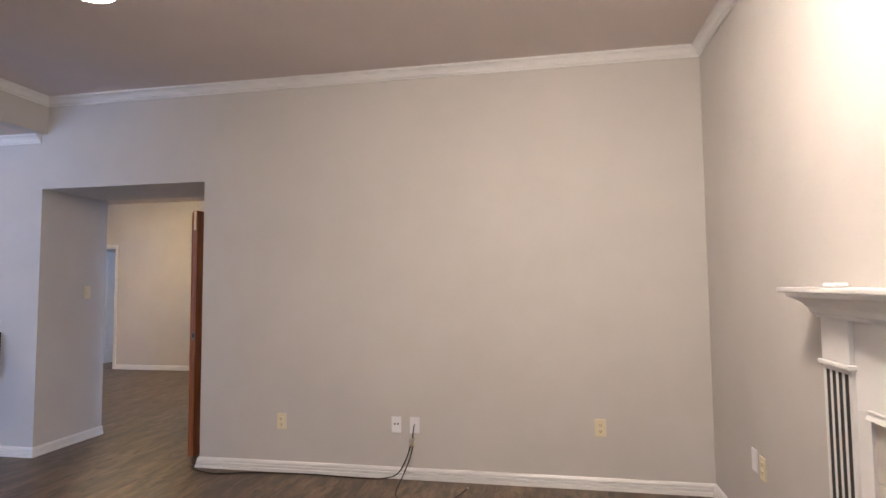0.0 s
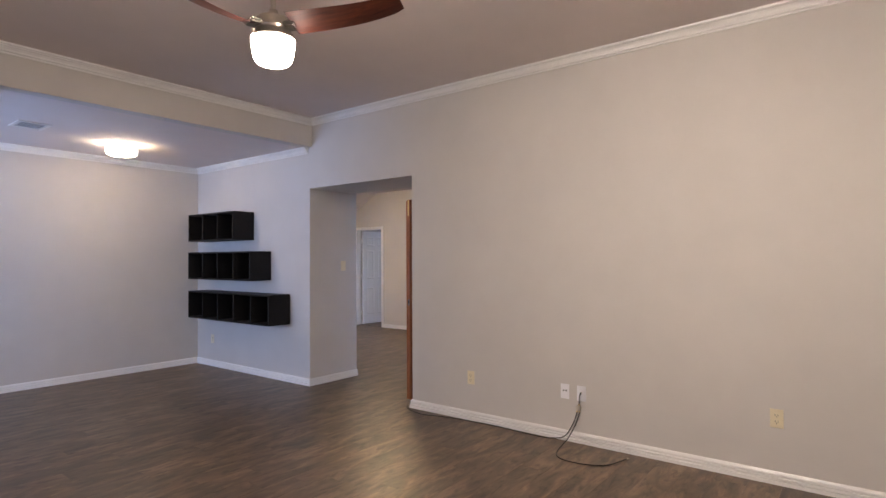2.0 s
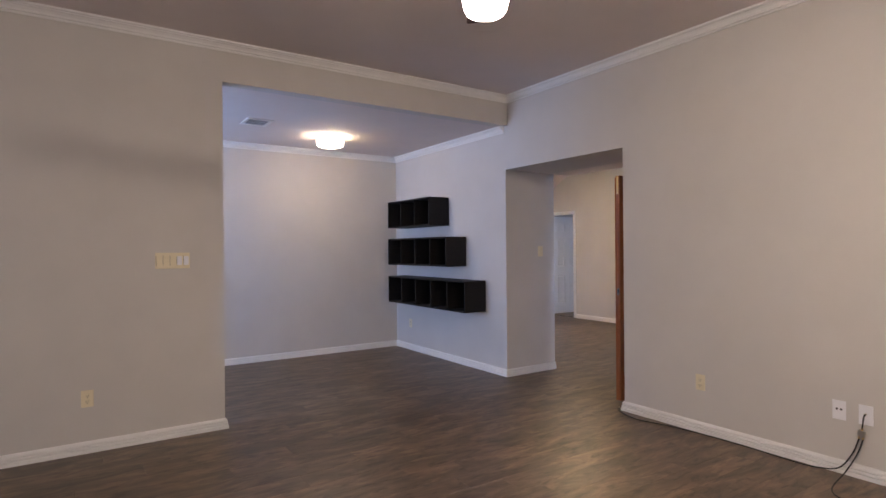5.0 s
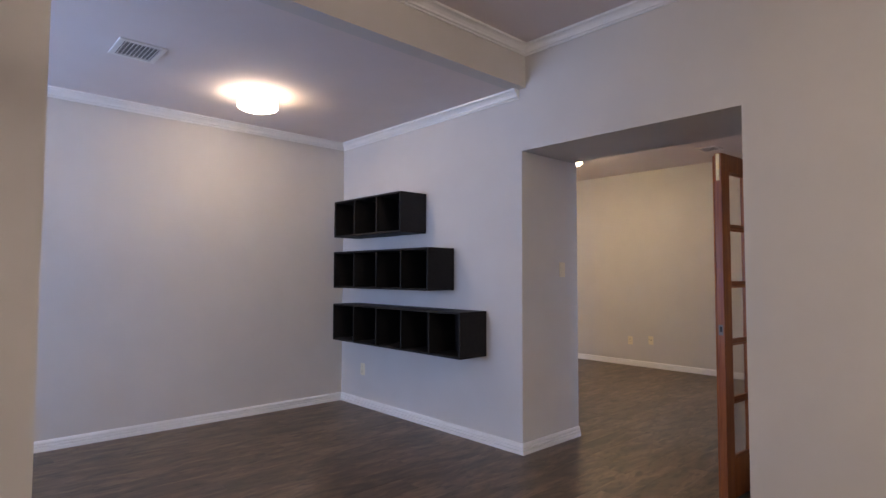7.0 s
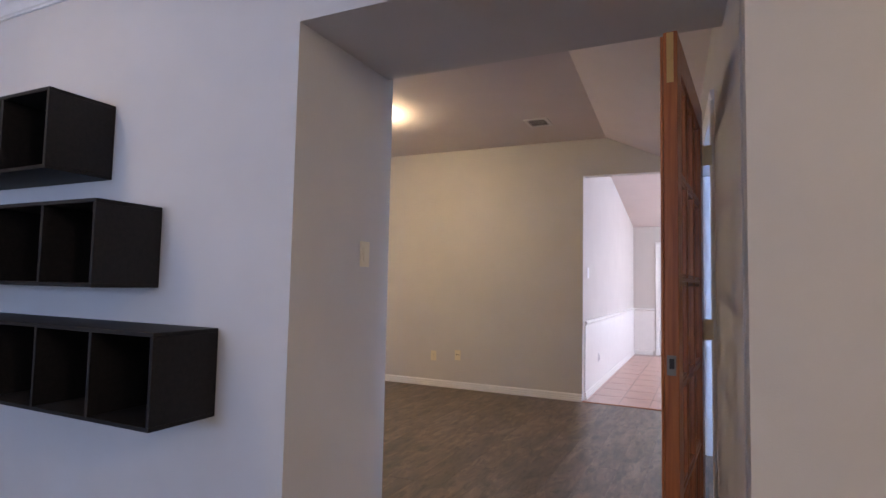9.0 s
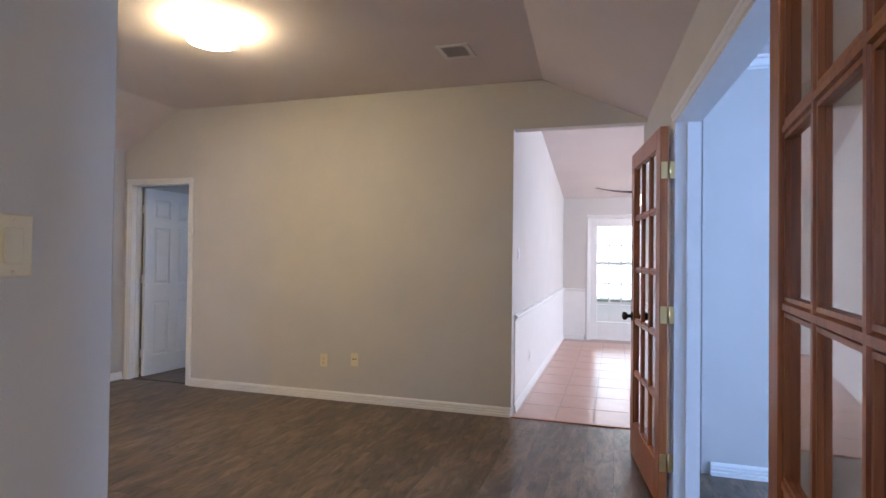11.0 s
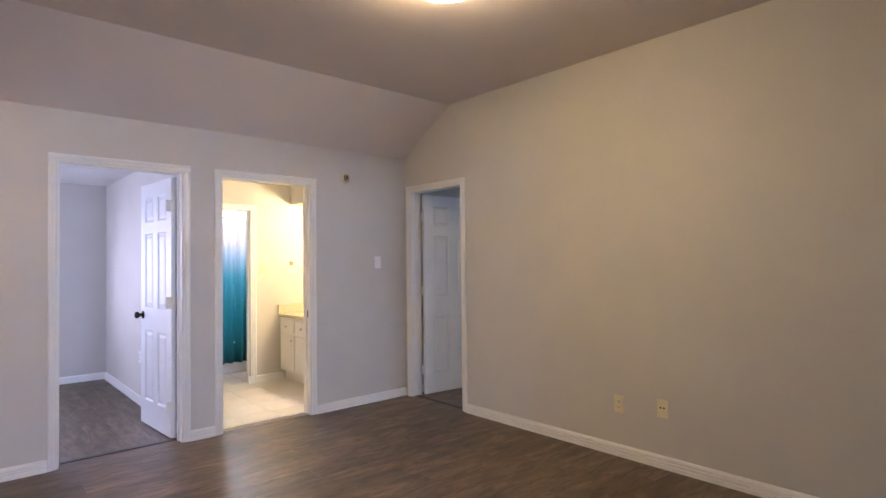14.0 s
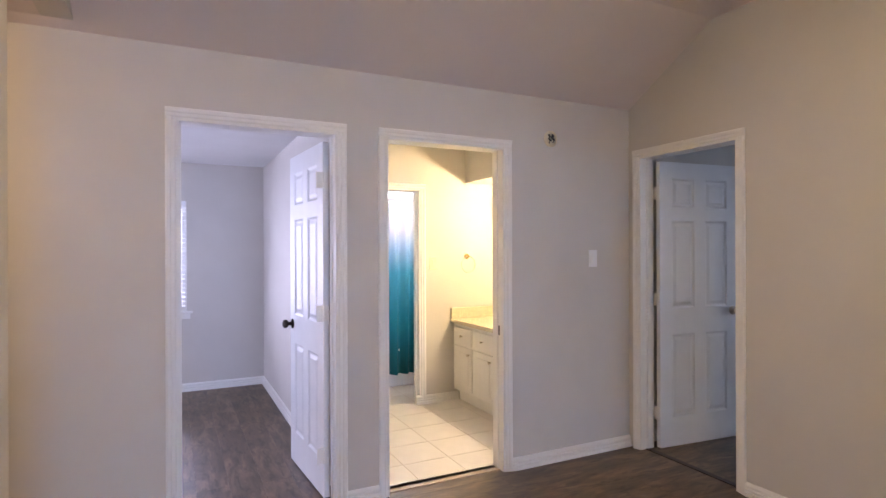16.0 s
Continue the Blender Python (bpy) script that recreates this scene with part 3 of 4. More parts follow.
d1 = panel_door(pose(XC - 0.125, D1[1] - 0.035, 0, 0, 0, 184), 0.70, 2.02, "white six-panel door standing open into the bedroom")
knob(d1, 0.645, 0.92, -0.0175, 0.0175, BRONZE)
hinges(d1, TRIM, (0.25, 1.05, 1.8), 0.0215)
d3 = panel_door(pose(D3[0] + 0.052, YB + 0.128, 0, 0, 0, 85), 0.73, 2.02, "white six-panel door standing open into a dim bedroom")
knob(d3, 0.68, 0.95, -0.0175, 0.0175, NICKEL)
hinges(d3, TRIM, (0.25, 1.05, 1.8), 0.0215)


def french_door(m, w, h, label, handed):
    """Glazed leaf with three by five lights: hinge edge at x=0, leaf along +x."""
    t = thing("french_door", label, "door", m)
    th, st, tr, br = 0.042, 0.098, 0.105, 0.235
    for x0, x1 in ((0, st), (w - st, w)):
        part("stile", soft_box(x0, x1, -th / 2, th / 2, 0.012, h, 0.003), CHERRY, t)
    for z0, z1 in ((0.012, br), (h - tr, h)):
        part("rail", soft_box(st, w - st, -th / 2, th / 2, z0, z1, 0.002), CHERRY, t)
    cols, rows, mw = 3, 5, 0.022
    gx, gz = w - 2 * st, h - tr - br
    px, pz = (gx - (cols - 1) * mw) / cols, (gz - (rows - 1) * mw) / rows

    def bar(length):
        return [(-mw / 2, -0.004), (-0.006, -0.0145), (0.006, -0.0145), (mw / 2, -0.004), (mw / 2, 0.004), (0.006, 0.0145), (-0.006, 0.0145), (-mw / 2, 0.004)]
    for c in range(1, cols):
        x = st + c * px + (c - 0.5) * mw
        part("muntin", prism([(x + a, b) for a, b in bar(0)], gz, "xy", br), CHERRY, t)
    for r in range(1, rows):
        z = br + r * pz + (r - 0.5) * mw
        part("muntin", prism([(b, z + a) for a, b in bar(0)], gx, "yz", st), CHERRY, t)
    for c in range(cols):
        for r in range(rows):
            x0, z0 = st + c * (px + mw), br + r * (pz + mw)
            g = part("pane", boxes((x0, x0 + px, -0.002, 0.002, z0, z0 + pz)), GLASS, t)
            g.visible_shadow = False
            bead = bmesh.new()
            for s in (-1, 1):
                for a, b, q, d in ((x0, x0 + px, z0, z0 + 0.008), (x0, x0 + px, z0 + pz - 0.008, z0 + pz), (x0, x0 + 0.008, z0 + 0.008, z0 + pz - 0.008), (x0 + px - 0.008, x0 + px, z0 + 0.008, z0 + pz - 0.008)):
                    y0, y1 = sorted((s * 0.002, s * 0.011))
                    box(bead, a, b, y0, y1, q, d)
            part("bead", bead, CHERRY, t)
    hinges(t, BRASS if handed < 0 else IVORY, (0.25, 1.03, 1.8), 0.024 * handed)
    return t


LEAF1 = pose(-2.700, 5.545, 0, 0, 0, -94.5)
f1 = french_door(LEAF1, 0.886, 2.004, "cherry-stained glazed french door leaf folded back against the jamb", 1)
part("flush_bolt", boxes((0.8845, 0.8875, -0.010, 0.010, 1.842, 2.0), (0.8875, 0.893, -0.004, 0.004, 1.912, 1.937)), BRASS, f1, "brass flush bolt")
part("strike_plate", boxes((0.8845, 0.8875, -0.013, 0.013, 0.945, 1.005)), PEWTER, f1, "tarnished strike plate with a dark hole")
# Shade of the hole, coloured as a near-black piece on the plate.
part("strike_hole_shade", boxes((0.8875, 0.8885, -0.006, 0.008, 0.965, 0.995)), DARK, f1)
part("astragal", soft_box(0.868, 0.890, -0.029, -0.0212, 0.012, 1.990, 0.002), CHERRY, f1)
f2 = french_door(pose(-2.776, 7.40, 0, 0, 0, 97.8), 0.872, 2.035, "cherry-stained glazed french door leaf opened toward the kitchen", -1)
knob(f2, 0.82, 0.94, -0.021, 0.021, BRONZE)

# ---- living room things ----


def wall_shelf(x0, x1, z0, cells):
    t = thing("wall_shelf", f"black-brown open cube wall shelf with {('three', 'four', 'five')[cells - 3]} cells above the floor", "shelf", pose(x0, YA, z0), "stepped cube shelves")
    w, d, h, th = x1 - x0, 0.292, 0.347, 0.016
    part("top_panel", soft_box(0, w, -d, -0.001, h - th, h, 0.0015, 1), BLACKBROWN, t)
    part("bottom_panel", soft_box(0, w, -d, -0.001, 0, th, 0.0015, 1), BLACKBROWN, t)
    for x in (0, w - th):
        part("side_panel", soft_box(x, x + th, -d, -0.001, th, h - th, 0.0015, 1), BLACKBROWN, t)
    for i in range(1, cells):
        x = w * i / cells
        part("divider", soft_box(x - th / 2, x + th / 2, -d, -0.008, th, h - th, 0.0015, 1), BLACKBROWN, t)
    part("back_panel", boxes((th, w - th, -0.008, -0.001, th, h - th)), BLACKBROWN, t)
    return t


wall_shelf(-6.188, -5.153, 1.652, 3)
wall_shelf(-6.188, -4.800, 1.163, 4)
s3 = wall_shelf(-6.188, -4.437, 0.663, 5)
part("edge_tape", boxes((1.751 - 0.0185, 1.751 - 0.0162, -0.288, -0.274, 0.05, 0.30)), WHITEPL, s3, "white unfinished panel edge")
scrap = thing("plastic_cap", "small white plastic cap lying in the low shelf", "cap", pose(-4.468, 4.235, 0.679))
part("shell", lathe([(0, 0), (0.011, 0), (0.012, 0.008), (0.008, 0.014), (0, 0.015)], 16), WHITEPL, scrap)


def outlet(m, mat, label, kind):
    """Wall plate: back on y=0, front toward -y."""
    t = thing("wall_plate", label, "switch" if "switch" in kind else "outlet", m)
    n = 5 if kind == "five switch" else 1
    w = 0.073 if n == 1 else 0.23
    part("plate", soft_box(-w / 2, w / 2, -0.006, 0.0, -0.058, 0.058, 0.003), mat, t)
    for k in range(n):
        x = (k - (n - 1) / 2) * 0.0455
        if kind == "duplex":
            for z in (-0.02, 0.02):
                part("receptacle", soft_box(x - 0.017, x + 0.017, -0.009, -0.006, z - 0.014, z + 0.014, 0.003), mat, t)
                # Slots are near-black pieces on the face, standing for shaded holes.
                part("slot", boxes((x - 0.009, x - 0.006, -0.0096, -0.009, z - 0.003, z + 0.007), (x + 0.006, x + 0.009, -0.0096, -0.009, z - 0.003, z + 0.006), (x - 0.0025, x + 0.0025, -0.0096, -0.009, z - 0.011, z - 0.006)), DARK, t)
        elif "switch" in kind:
            part("rocker", soft_box(x - 0.0165, x + 0.0165, -0.011, -0.006, -0.033, 0.033, 0.002), mat if n == 1 or k < 3 else WHITEPL, t)
            if n == 5:
                # Shaded gap beside each rocker, laid on as a near-black strip.
                part("rocker_gap_shade", boxes((x - 0.0185, x - 0.0165, -0.0066, -0.006, -0.035, 0.035)), DARK, t)
        elif kind == "jacks":
            for dx in (-0.011, 0.012):
                part("jack", lathe([(0, 0), (0.006, 0), (0.006, 0.003), (0, 0.003)], 12), DARK, t, "", pose(x + dx, -0.006, 0.006, 90, 0, 0))
        elif kind == "cable":
            part("connector", lathe([(0, 0), (0.006, 0), (0.006, 0.012), (0, 0.012)], 12), NICKEL, t, "", pose(x, -0.006, 0.006, 90, 0, 0))
    for z in (-0.048, 0.048) if kind != "duplex" else (0,):
        part("screw", lathe([(0, 0), (0.0035, 0), (0.003, 0.0015), (0, 0.0018)], 10), mat, t, "", pose(0, -0.006 if kind != "duplex" else -0.006, z, 90, 0, 0))
    return t


outlet(pose(-1.012, YA, 0.375), WHITEPL, "white wall plate with two dark jacks", "jacks")
outlet(pose(-0.876, YA, 0.375), WHITEPL, "white wall plate with a cable coming out", "cable")
outlet(pose(0.406, YA, 0.405), IVORY, "ivory duplex outlet low on the wall", "duplex")
outlet(pose(-1.899, YA, 0.368), IVORY, "ivory duplex outlet near the doorway", "duplex")
outlet(pose(LIV_X0, 1.26, 1.297, 0, 0, 90), IVORY, "ivory five-gang rocker switch plate", "five switch")
outlet(pose(LIV_X0, 0.727, 0.367, 0, 0, 90), IVORY, "ivory duplex outlet low on the wall", "duplex")
outlet(pose(-4.085, 4.985, 1.333, 0, 0, 90), IVORY, "ivory rocker switch on the passage jamb", "switch")
outlet(pose(-6.095, YA, 0.358), IVORY, "ivory duplex outlet below the shelves", "duplex")
outlet(pose(LIV_X1, 3.765, 0.45, 0, 0, -90), WHITEPL, "white blank wall plate beside the fireplace", "blank")
outlet(pose(LIV_X1, 3.655, 0.44, 0, 0, -90), IVORY, "ivory duplex outlet beside the fireplace", "duplex")
outlet(pose(-5.59, YB, 0.355), IVORY, "ivory duplex outlet low on the hall wall", "duplex")
outlet(pose(-5.277, YB, 0.38), IVORY, "ivory wall plate with one jack", "jacks")
outlet(pose(XC, 8.494, 1.342, 0, 0, 90), WHITEPL, "white rocker switch beside the corner", "switch")
outlet(pose(KX, 9.115, 1.36, 0, 0, 90), WHITEPL, "white rocker switch in the kitchen", "switch")
outlet(pose(KX + 0.006, 9.8, 0.36, 0, 0, 90), WHITEPL, "white duplex outlet on the wainscot", "duplex")
outlet(pose(-9.63, 8.047, 1.28, 0, 0, 90), IVORY, "ivory rocker switch in the bathroom", "switch")
outlet(pose(-9.5, 6.757, 0.45), WHITEPL, "white duplex outlet in the bedroom", "duplex")

# coax splitter and cables on the floor
sp = thing("cable_splitter", "grey metal coax splitter hanging from two cables", "splitter", pose(-0.893, YA - 0.022, 0.262, 0, 8, 0))
part("body", soft_box(-0.016, 0.016, -0.009, 0.009, -0.014, 0.024, 0.002), NICKEL, sp)
for dx, dz in ((0, 0.024), (-0.010, -0.026), (0.010, -0.026)):
    part("connector", tube([(dx, 0, dz - 0.002), (dx, 0, dz + 0.014)], 0.0055, 10), BRASS, sp)
for dx in (-0.026, 0.016):
    part("tab", boxes((dx, dx + 0.010, -0.002, 0.002, 0.004, 0.014)), NICKEL, sp)
CABLES = (
    ("black coax stub from the wall plate to the splitter", [(-0.876, YA - 0.016, 0.381), (-0.878, YA - 0.034, 0.365), (-0.884, YA - 0.030, 0.32), (-0.89, YA - 0.022, 0.288)]),
    ("black coax cable lying along the baseboard", [(-0.905, YA - 0.022, 0.235), (-0.935, YA - 0.035, 0.14), (-1.00, YA - 0.045, 0.04), (-1.11, YA - 0.045, 0.006), (-1.24, YA - 0.062, 0.0045), (-1.57, YA - 0.04, 0.0045), (-1.90, YA - 0.05, 0.0045), (-2.15, YA - 0.085, 0.0045), (-2.34, YA - 0.135, 0.0045), (-2.50, YA - 0.10, 0.0045), (-2.60, YA - 0.05, 0.0045), (-2.64, YA + 0.01, 0.0045)]),
    ("black coax cable curling over the floor to a loose end", [(-0.885, YA - 0.022, 0.235), (-0.905, YA - 0.05, 0.15), (-0.935, YA - 0.13, 0.055), (-0.935, YA - 0.31, 0.006), (-0.85, YA - 0.415, 0.0045), (-0.685, YA - 0.415, 0.0045), (-0.555, YA - 0.34, 0.0045), (-0.485, YA - 0.145, 0.0045)]),
)
for label, pts in CABLES:
    c = thing("cable", label, "cable")
    part("cord", tube(spline(pts, 7), 0.0042, 8), CABLE, c)
    part("end_plug", tube([pts[-1], Vector(pts[-1]) + (Vector(pts[-1]) - Vector(pts[-2])).normalized() * 0.018], 0.0052, 8), NICKEL, c)


def ceiling_fan(m, drop, radius, first, globe_mat, globe_r, label, blade_mat):
    """Three-blade fan hung at local origin on the ceiling; z down from 0."""
    t = thing("ceiling_fan", label, "fan", m)
    part("canopy", lathe([(0, 0), (0.065, 0), (0.066, -0.012), (0.055, -0.04), (0.022, -0.058), (0, -0.058)]), NICKEL, t)
    part("downrod", lathe([(0, -0.05), (0.0125, -0.05), (0.0125, -drop), (0, -drop)], 16), NICKEL, t)
    h = -drop
    g = globe_r
    part("collar", lathe([(0, h + 0.035), (0.022, h + 0.035), (0.026, h + 0.012), (0.045, h + 0.002), (0.046, h - 0.006), (0, h - 0.006)]), NICKEL, t)
    part("motor_housing", lathe([(0, h - 0.004), (0.072, h - 0.005), (0.080, h - 0.012), (0.081, h - 0.052), (0.083, h - 0.054), (0.083, h - 0.058), (0.081, h - 0.060), (0.086, h - 0.075), (g * 0.97, h - 0.098), (g, h - 0.104), (g, h - 0.112), (0, h - 0.112)], 40), NICKEL, t)
    part("globe", lathe([(g * 0.985, h - 0.112), (g * 0.975, h - 0.135), (g * 0.93, h - 0.174), (g * 0.86, h - 0.206), (g * 0.75, h - 0.224), (g * 0.5, h - 0.235), (0, h - 0.239)], 40), globe_mat, t, "lit frosted glass bowl")
    for k in range(3):
        a = first + 120 * k
        bm = bmesh.new()
        n, rows = 14, []
        for i in range(n + 1):
            s = i / n
            r = 0.115 + (radius - 0.115) * s
            width = 0.150 - 0.03 * s + 0.012 * math.sin(math.pi * s)
            sweepy = 0.055 * math.sin(math.pi * 0.5 * s) ** 2 - 0.02
            pitch = radians(-19 + 7 * s)
            lift = h - 0.050 + 0.060 * s * s
            row = []
            for v, th in ((-0.5, 0), (-0.2, 0.004), (0.2, 0.004), (0.5, 0), (0.2, -0.004), (-0.2, -0.004)):
                y = v * width
                if s > 0.94:
                    y *= 1 - 2.5 * (s - 0.94)
                row.append(bm.verts.new((r, sweepy + y * math.cos(pitch) - th * math.sin(pitch), lift + y * math.sin(pitch) + th * math.cos(pitch))))
            rows.append(row)
        for p, q in zip(rows, rows[1:]):
            for i in range(6):
                bm.faces.new((p[i], p[(i + 1) % 6], q[(i + 1) % 6], q[i]))
        bm.faces.new(rows[0])
        bm.faces.new(rows[-1][::-1])
        bmesh.ops.recalc_face_normals(bm, faces=bm.faces[:])
        blade = part("blade", bm, blade_mat, t, "curved dark walnut blade", pose(0, 0, 0, 0, 0, a))
        br = bmesh.new()
        box(br, 0.07, 0.135, -0.045, 0.045, h - 0.062, h - 0.040)
        bmesh.ops.bevel(br, geom=br.edges[:], offset=0.008, segments=2, affect="EDGES")
        part("bracket", br, PEWTER, blade, "brushed nickel blade bracket", pose(0, 0, 0, 0, 0, 0))
    part("pull_switch", boxes((-0.006, 0.006, -g - 0.012, -g + 0.002, h - 0.115, h - 0.09)), NICKEL, t)
    return t


ceiling_fan(pose(-1.425, 2.12, LIV_Z), 0.385, 0.65, 22, GLOBE_FAN, 0.106, "brushed nickel ceiling fan with walnut blades and lit globe", BLADE)


def flush_light(m, r, mat, label):
    t = thing("ceiling_light", label, "ceiling light", m)
    part("pan", lathe([(0, 0), (r * 0.62, 0), (r * 0.62, -0.022), (0, -0.022)], 40), WHITEPL, t)
    part("band", lathe([(r * 0.985, -0.024), (r + 0.004, -0.024), (r + 0.004, -0.034), (r * 0.985, -0.034)], 40), NICKEL, t, "thin nickel band")
    part("bowl", lathe([(r * 0.62, -0.020), (r * 0.985, -0.024), (r * 0.985, -0.085), (r * 0.93, -0.108), (r * 0.7, -0.122), (0, -0.128)], 40), mat, t, "lit frosted glass bowl")
    for k in range(3):
        a = radians(40 + 120 * k)
        part("clip", boxes((-0.004, 0.004, -0.004, 0.004, -0.105, -0.028)), NICKEL, t, "", pose((r + 0.006) * math.cos(a), (r + 0.006) * math.sin(a), 0))
    part("finial", lathe([(0, -0.126), (0.008, -0.126), (0.006, -0.140), (0, -0.143)], 12), NICKEL, t)
    return t


flush_light(pose(-5.56, 3.12, DIN_Z), 0.155, GLOBE_DIN, "lit drum ceiling light with nickel band over the dining nook")
# Unseen light, assumed here to brighten the wall by the fireplace.
flush_light(pose(0.18, 2.2, LIV_Z), 0.17, GLOBE_ADDED, "unseen bowl ceiling light added to brighten the fireplace end")
flush_light(pose(-7.4, 4.3, 2.43), 0.15, GLOBE_SIDE, "lit bowl ceiling light in the side passage")
flush_light(pose(-10.62, 7.85, 2.44), 0.11, GLOBE_TUB, "lit bowl ceiling light above the bathtub")
flush_light(pose(-5.52, 7.19, 2.80), 0.165, GLOBE_HALL, "lit bowl ceiling light with nickel clips in the hall")


def ceiling_vent(m, w, d, label):
    """Register flat on the ceiling, slats along x."""
    t = thing("ceiling_vent", label, "vent", m)
    fr = 0.03
    bm = bmesh.new()
    for x0, x1, y0, y1 in ((-w / 2, w / 2, -d / 2, -d / 2 + fr), (-w / 2, w / 2, d / 2 - fr, d / 2), (-w / 2, -w / 2 + fr, -d / 2 + fr, d / 2 - fr), (w / 2 - fr, w / 2, -d / 2 + fr, d / 2 - fr)):
        box(bm, x0, x1, y0, y1, -0.010, 0)
    part("frame", bm, VENTPAINT, t)
    part("backing", boxes((-w / 2 + fr, w / 2 - fr, -d / 2 + fr, d / 2 - fr, -0.002, 0)), VENTBACK, t)
    n = 9
    for i in range(n):
        x = -w / 2 + fr + (w - 2 * fr) * (i + 0.5) / n
        part("slat", boxes((-0.0065, 0.0065, -d / 2 + fr, d / 2 - fr, -0.001, 0.001)), VENTPAINT, t, "", pose(x, 0, -0.007, 0, 40, 0))
    return t


ceiling_vent(pose(-5.27, 2.21, DIN_Z, 0, 0, 270), 0.26, 0.30, "white louvred air register on the dining ceiling")
ceiling_vent(pose(-4.12, 8.03, 2.80, 0, 0, 0), 0.23, 0.26, "white louvred air register on the hall ceiling")
ceiling_vent(pose(-2.68, 11.6, 2.645, -8.7, 0, 0), 0.22, 0.2, "white louvred air register on the kitchen ceiling")

# fireplace on the east wall
FX = LIV_X1
fp = thing("fireplace", "white painted mantel with fluted pilasters and grey tile surround", "fireplace", pose(FX, 1.92, 0))
HW, LW, PD = 0.95, 0.19, 0.05
for s in (-1, 1):
    y0, y1 = sorted((s * (HW - LW), s * HW))
    leg = part("pilaster", boxes((-PD + 0.005, 0, y0, y1, 0.0, 1.075)), TRIM, fp)
    part("pilaster_foot", boxes((-PD, -PD + 0.005, y0, y1, 0.0, 0.16)), TRIM, leg)
    part("pilaster_head", boxes((-PD, -PD + 0.005, y0, y1, 1.06, 1.075)), TRIM, leg)
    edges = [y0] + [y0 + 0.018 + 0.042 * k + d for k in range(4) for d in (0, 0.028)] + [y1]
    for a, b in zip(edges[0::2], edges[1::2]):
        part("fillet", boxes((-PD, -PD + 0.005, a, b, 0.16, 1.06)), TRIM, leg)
    # Shade of the shallow flutes is put in as a near-black strip.
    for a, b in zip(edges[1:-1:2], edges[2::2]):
        part("flute", boxes((-PD + 0.002, -PD + 0.005, a, b, 0.16, 1.06)), DARK, leg, "flute floor coloured dark for groove shade")
    part("plinth", soft_box(-PD - 0.01, 0, y0 - 0.008, y1 + 0.008, 0, 0.14, 0.004), TRIM, fp)
    part("necking", soft_box(-PD - 0.014, 0, y0 - 0.012, y1 + 0.012, 1.075, 1.093, 0.004), TRIM, fp)
    part("block", soft_box(-PD - 0.003, 0, y0, y1, 1.093, 1.255, 0.003), TRIM, fp)
part("frieze", boxes((-PD + 0.014, 0, -HW + LW, HW - LW, 0.95, 1.255)), TRIM, fp)
part("inner_molding", sweep([(-PD + 0.014, -HW + 0.27), (-PD + 0.014, HW - 0.27)], [(-0.002, 0.935), (0.02, 0.935), (0.012, 0.95), (0.015, 0.962), (-0.002, 0.962)]), TRIM, fp)
part("bed_molding", sweep([(0, -HW), (-PD, -HW), (-PD, HW), (0, HW)], [(-0.004, 1.245), (0.010, 1.245), (0.014, 1.256), (0.026, 1.262), (0.032, 1.282), (0.050, 1.302), (0.072, 1.316), (0.084, 1.32), (0.086, 1.336), (-0.004, 1.336)]), TRIM, fp)
part("mantel_shelf", soft_box(-PD - 0.096, 0, -HW - 0.142, HW + 0.142, 1.336, 1.357, 0.005), TRIM, fp)
nt = 8
for i in range(nt):
    yy = -HW + 0.27 + (2 * HW - 0.54) * i / nt
    part("tile", soft_box(-PD + 0.02, 0, yy + 0.002, yy + (2 * HW - 0.54) / nt - 0.002, 0.74, 0.935, 0.003, 1), MARBLE, fp)
for s in (-1, 1):
    for k in range(4):
        a, b = sorted((s * (HW - 0.27), s * (HW - 0.46)))
        part("tile", soft_box(-PD + 0.02, 0, a + 0.002, b - 0.002, 0.184 * k + 0.004, 0.184 * (k + 1) - 0.001, 0.003, 1), MARBLE, fp)
    a, b = sorted((s * (HW - LW), s * (HW - 0.27)))
    part("inner_stile", boxes((-PD + 0.012, 0, a, b, 0, 0.95)), TRIM, fp)
part("firebox", boxes((-0.022, 0, -HW + 0.46, HW - 0.46, 0.0, 0.74)), IRON, fp, "black firebox opening")
part("screen_frame", boxes((-0.034, -0.022, -HW + 0.46, HW - 0.46, 0.71, 0.74)), BRONZE, fp)
rem = thing("remote_control", "small white remote control lying on the mantel", "remote", pose(FX - 0.075, 2.70, 1.357, 0, 0, 85))
part("case", soft_box(-0.06, 0.06, -0.019, 0.019, 0, 0.016, 0.006), WHITEPL, rem)
part("button", lathe([(0, 0), (0.006, 0), (0.005, 0.002), (0, 0.002)], 12), MARBLE, rem, "", pose(0.02, 0, 0.016))
tools = thing("fireplace_tools", "black iron fireplace tool stand beside the pilaster", "fireplace tools", pose(0.86, 2.46, 0))
part("base", lathe([(0, 0), (0.10, 0), (0.10, 0.012), (0.03, 0.025), (0, 0.025)]), IRON, tools)
part("stand", tube([(0, 0, 0.02), (0, 0, 0.60)], 0.008), IRON, tools)
part("finial", lathe([(0, 0.60), (0.012, 0.60), (0.02, 0.62), (0.014, 0.645), (0.018, 0.66), (0.008, 0.68), (0, 0.685)], 16), IRON, tools)
for s in (-1, 1):
    part("poker", tube([(0, s * 0.045, 0.06), (0, s * 0.045, 0.64)], 0.006), IRON, tools)
part("crossbar", tube([(0, -0.06, 0.55), (0, 0.06, 0.55)], 0.006), IRON, tools)

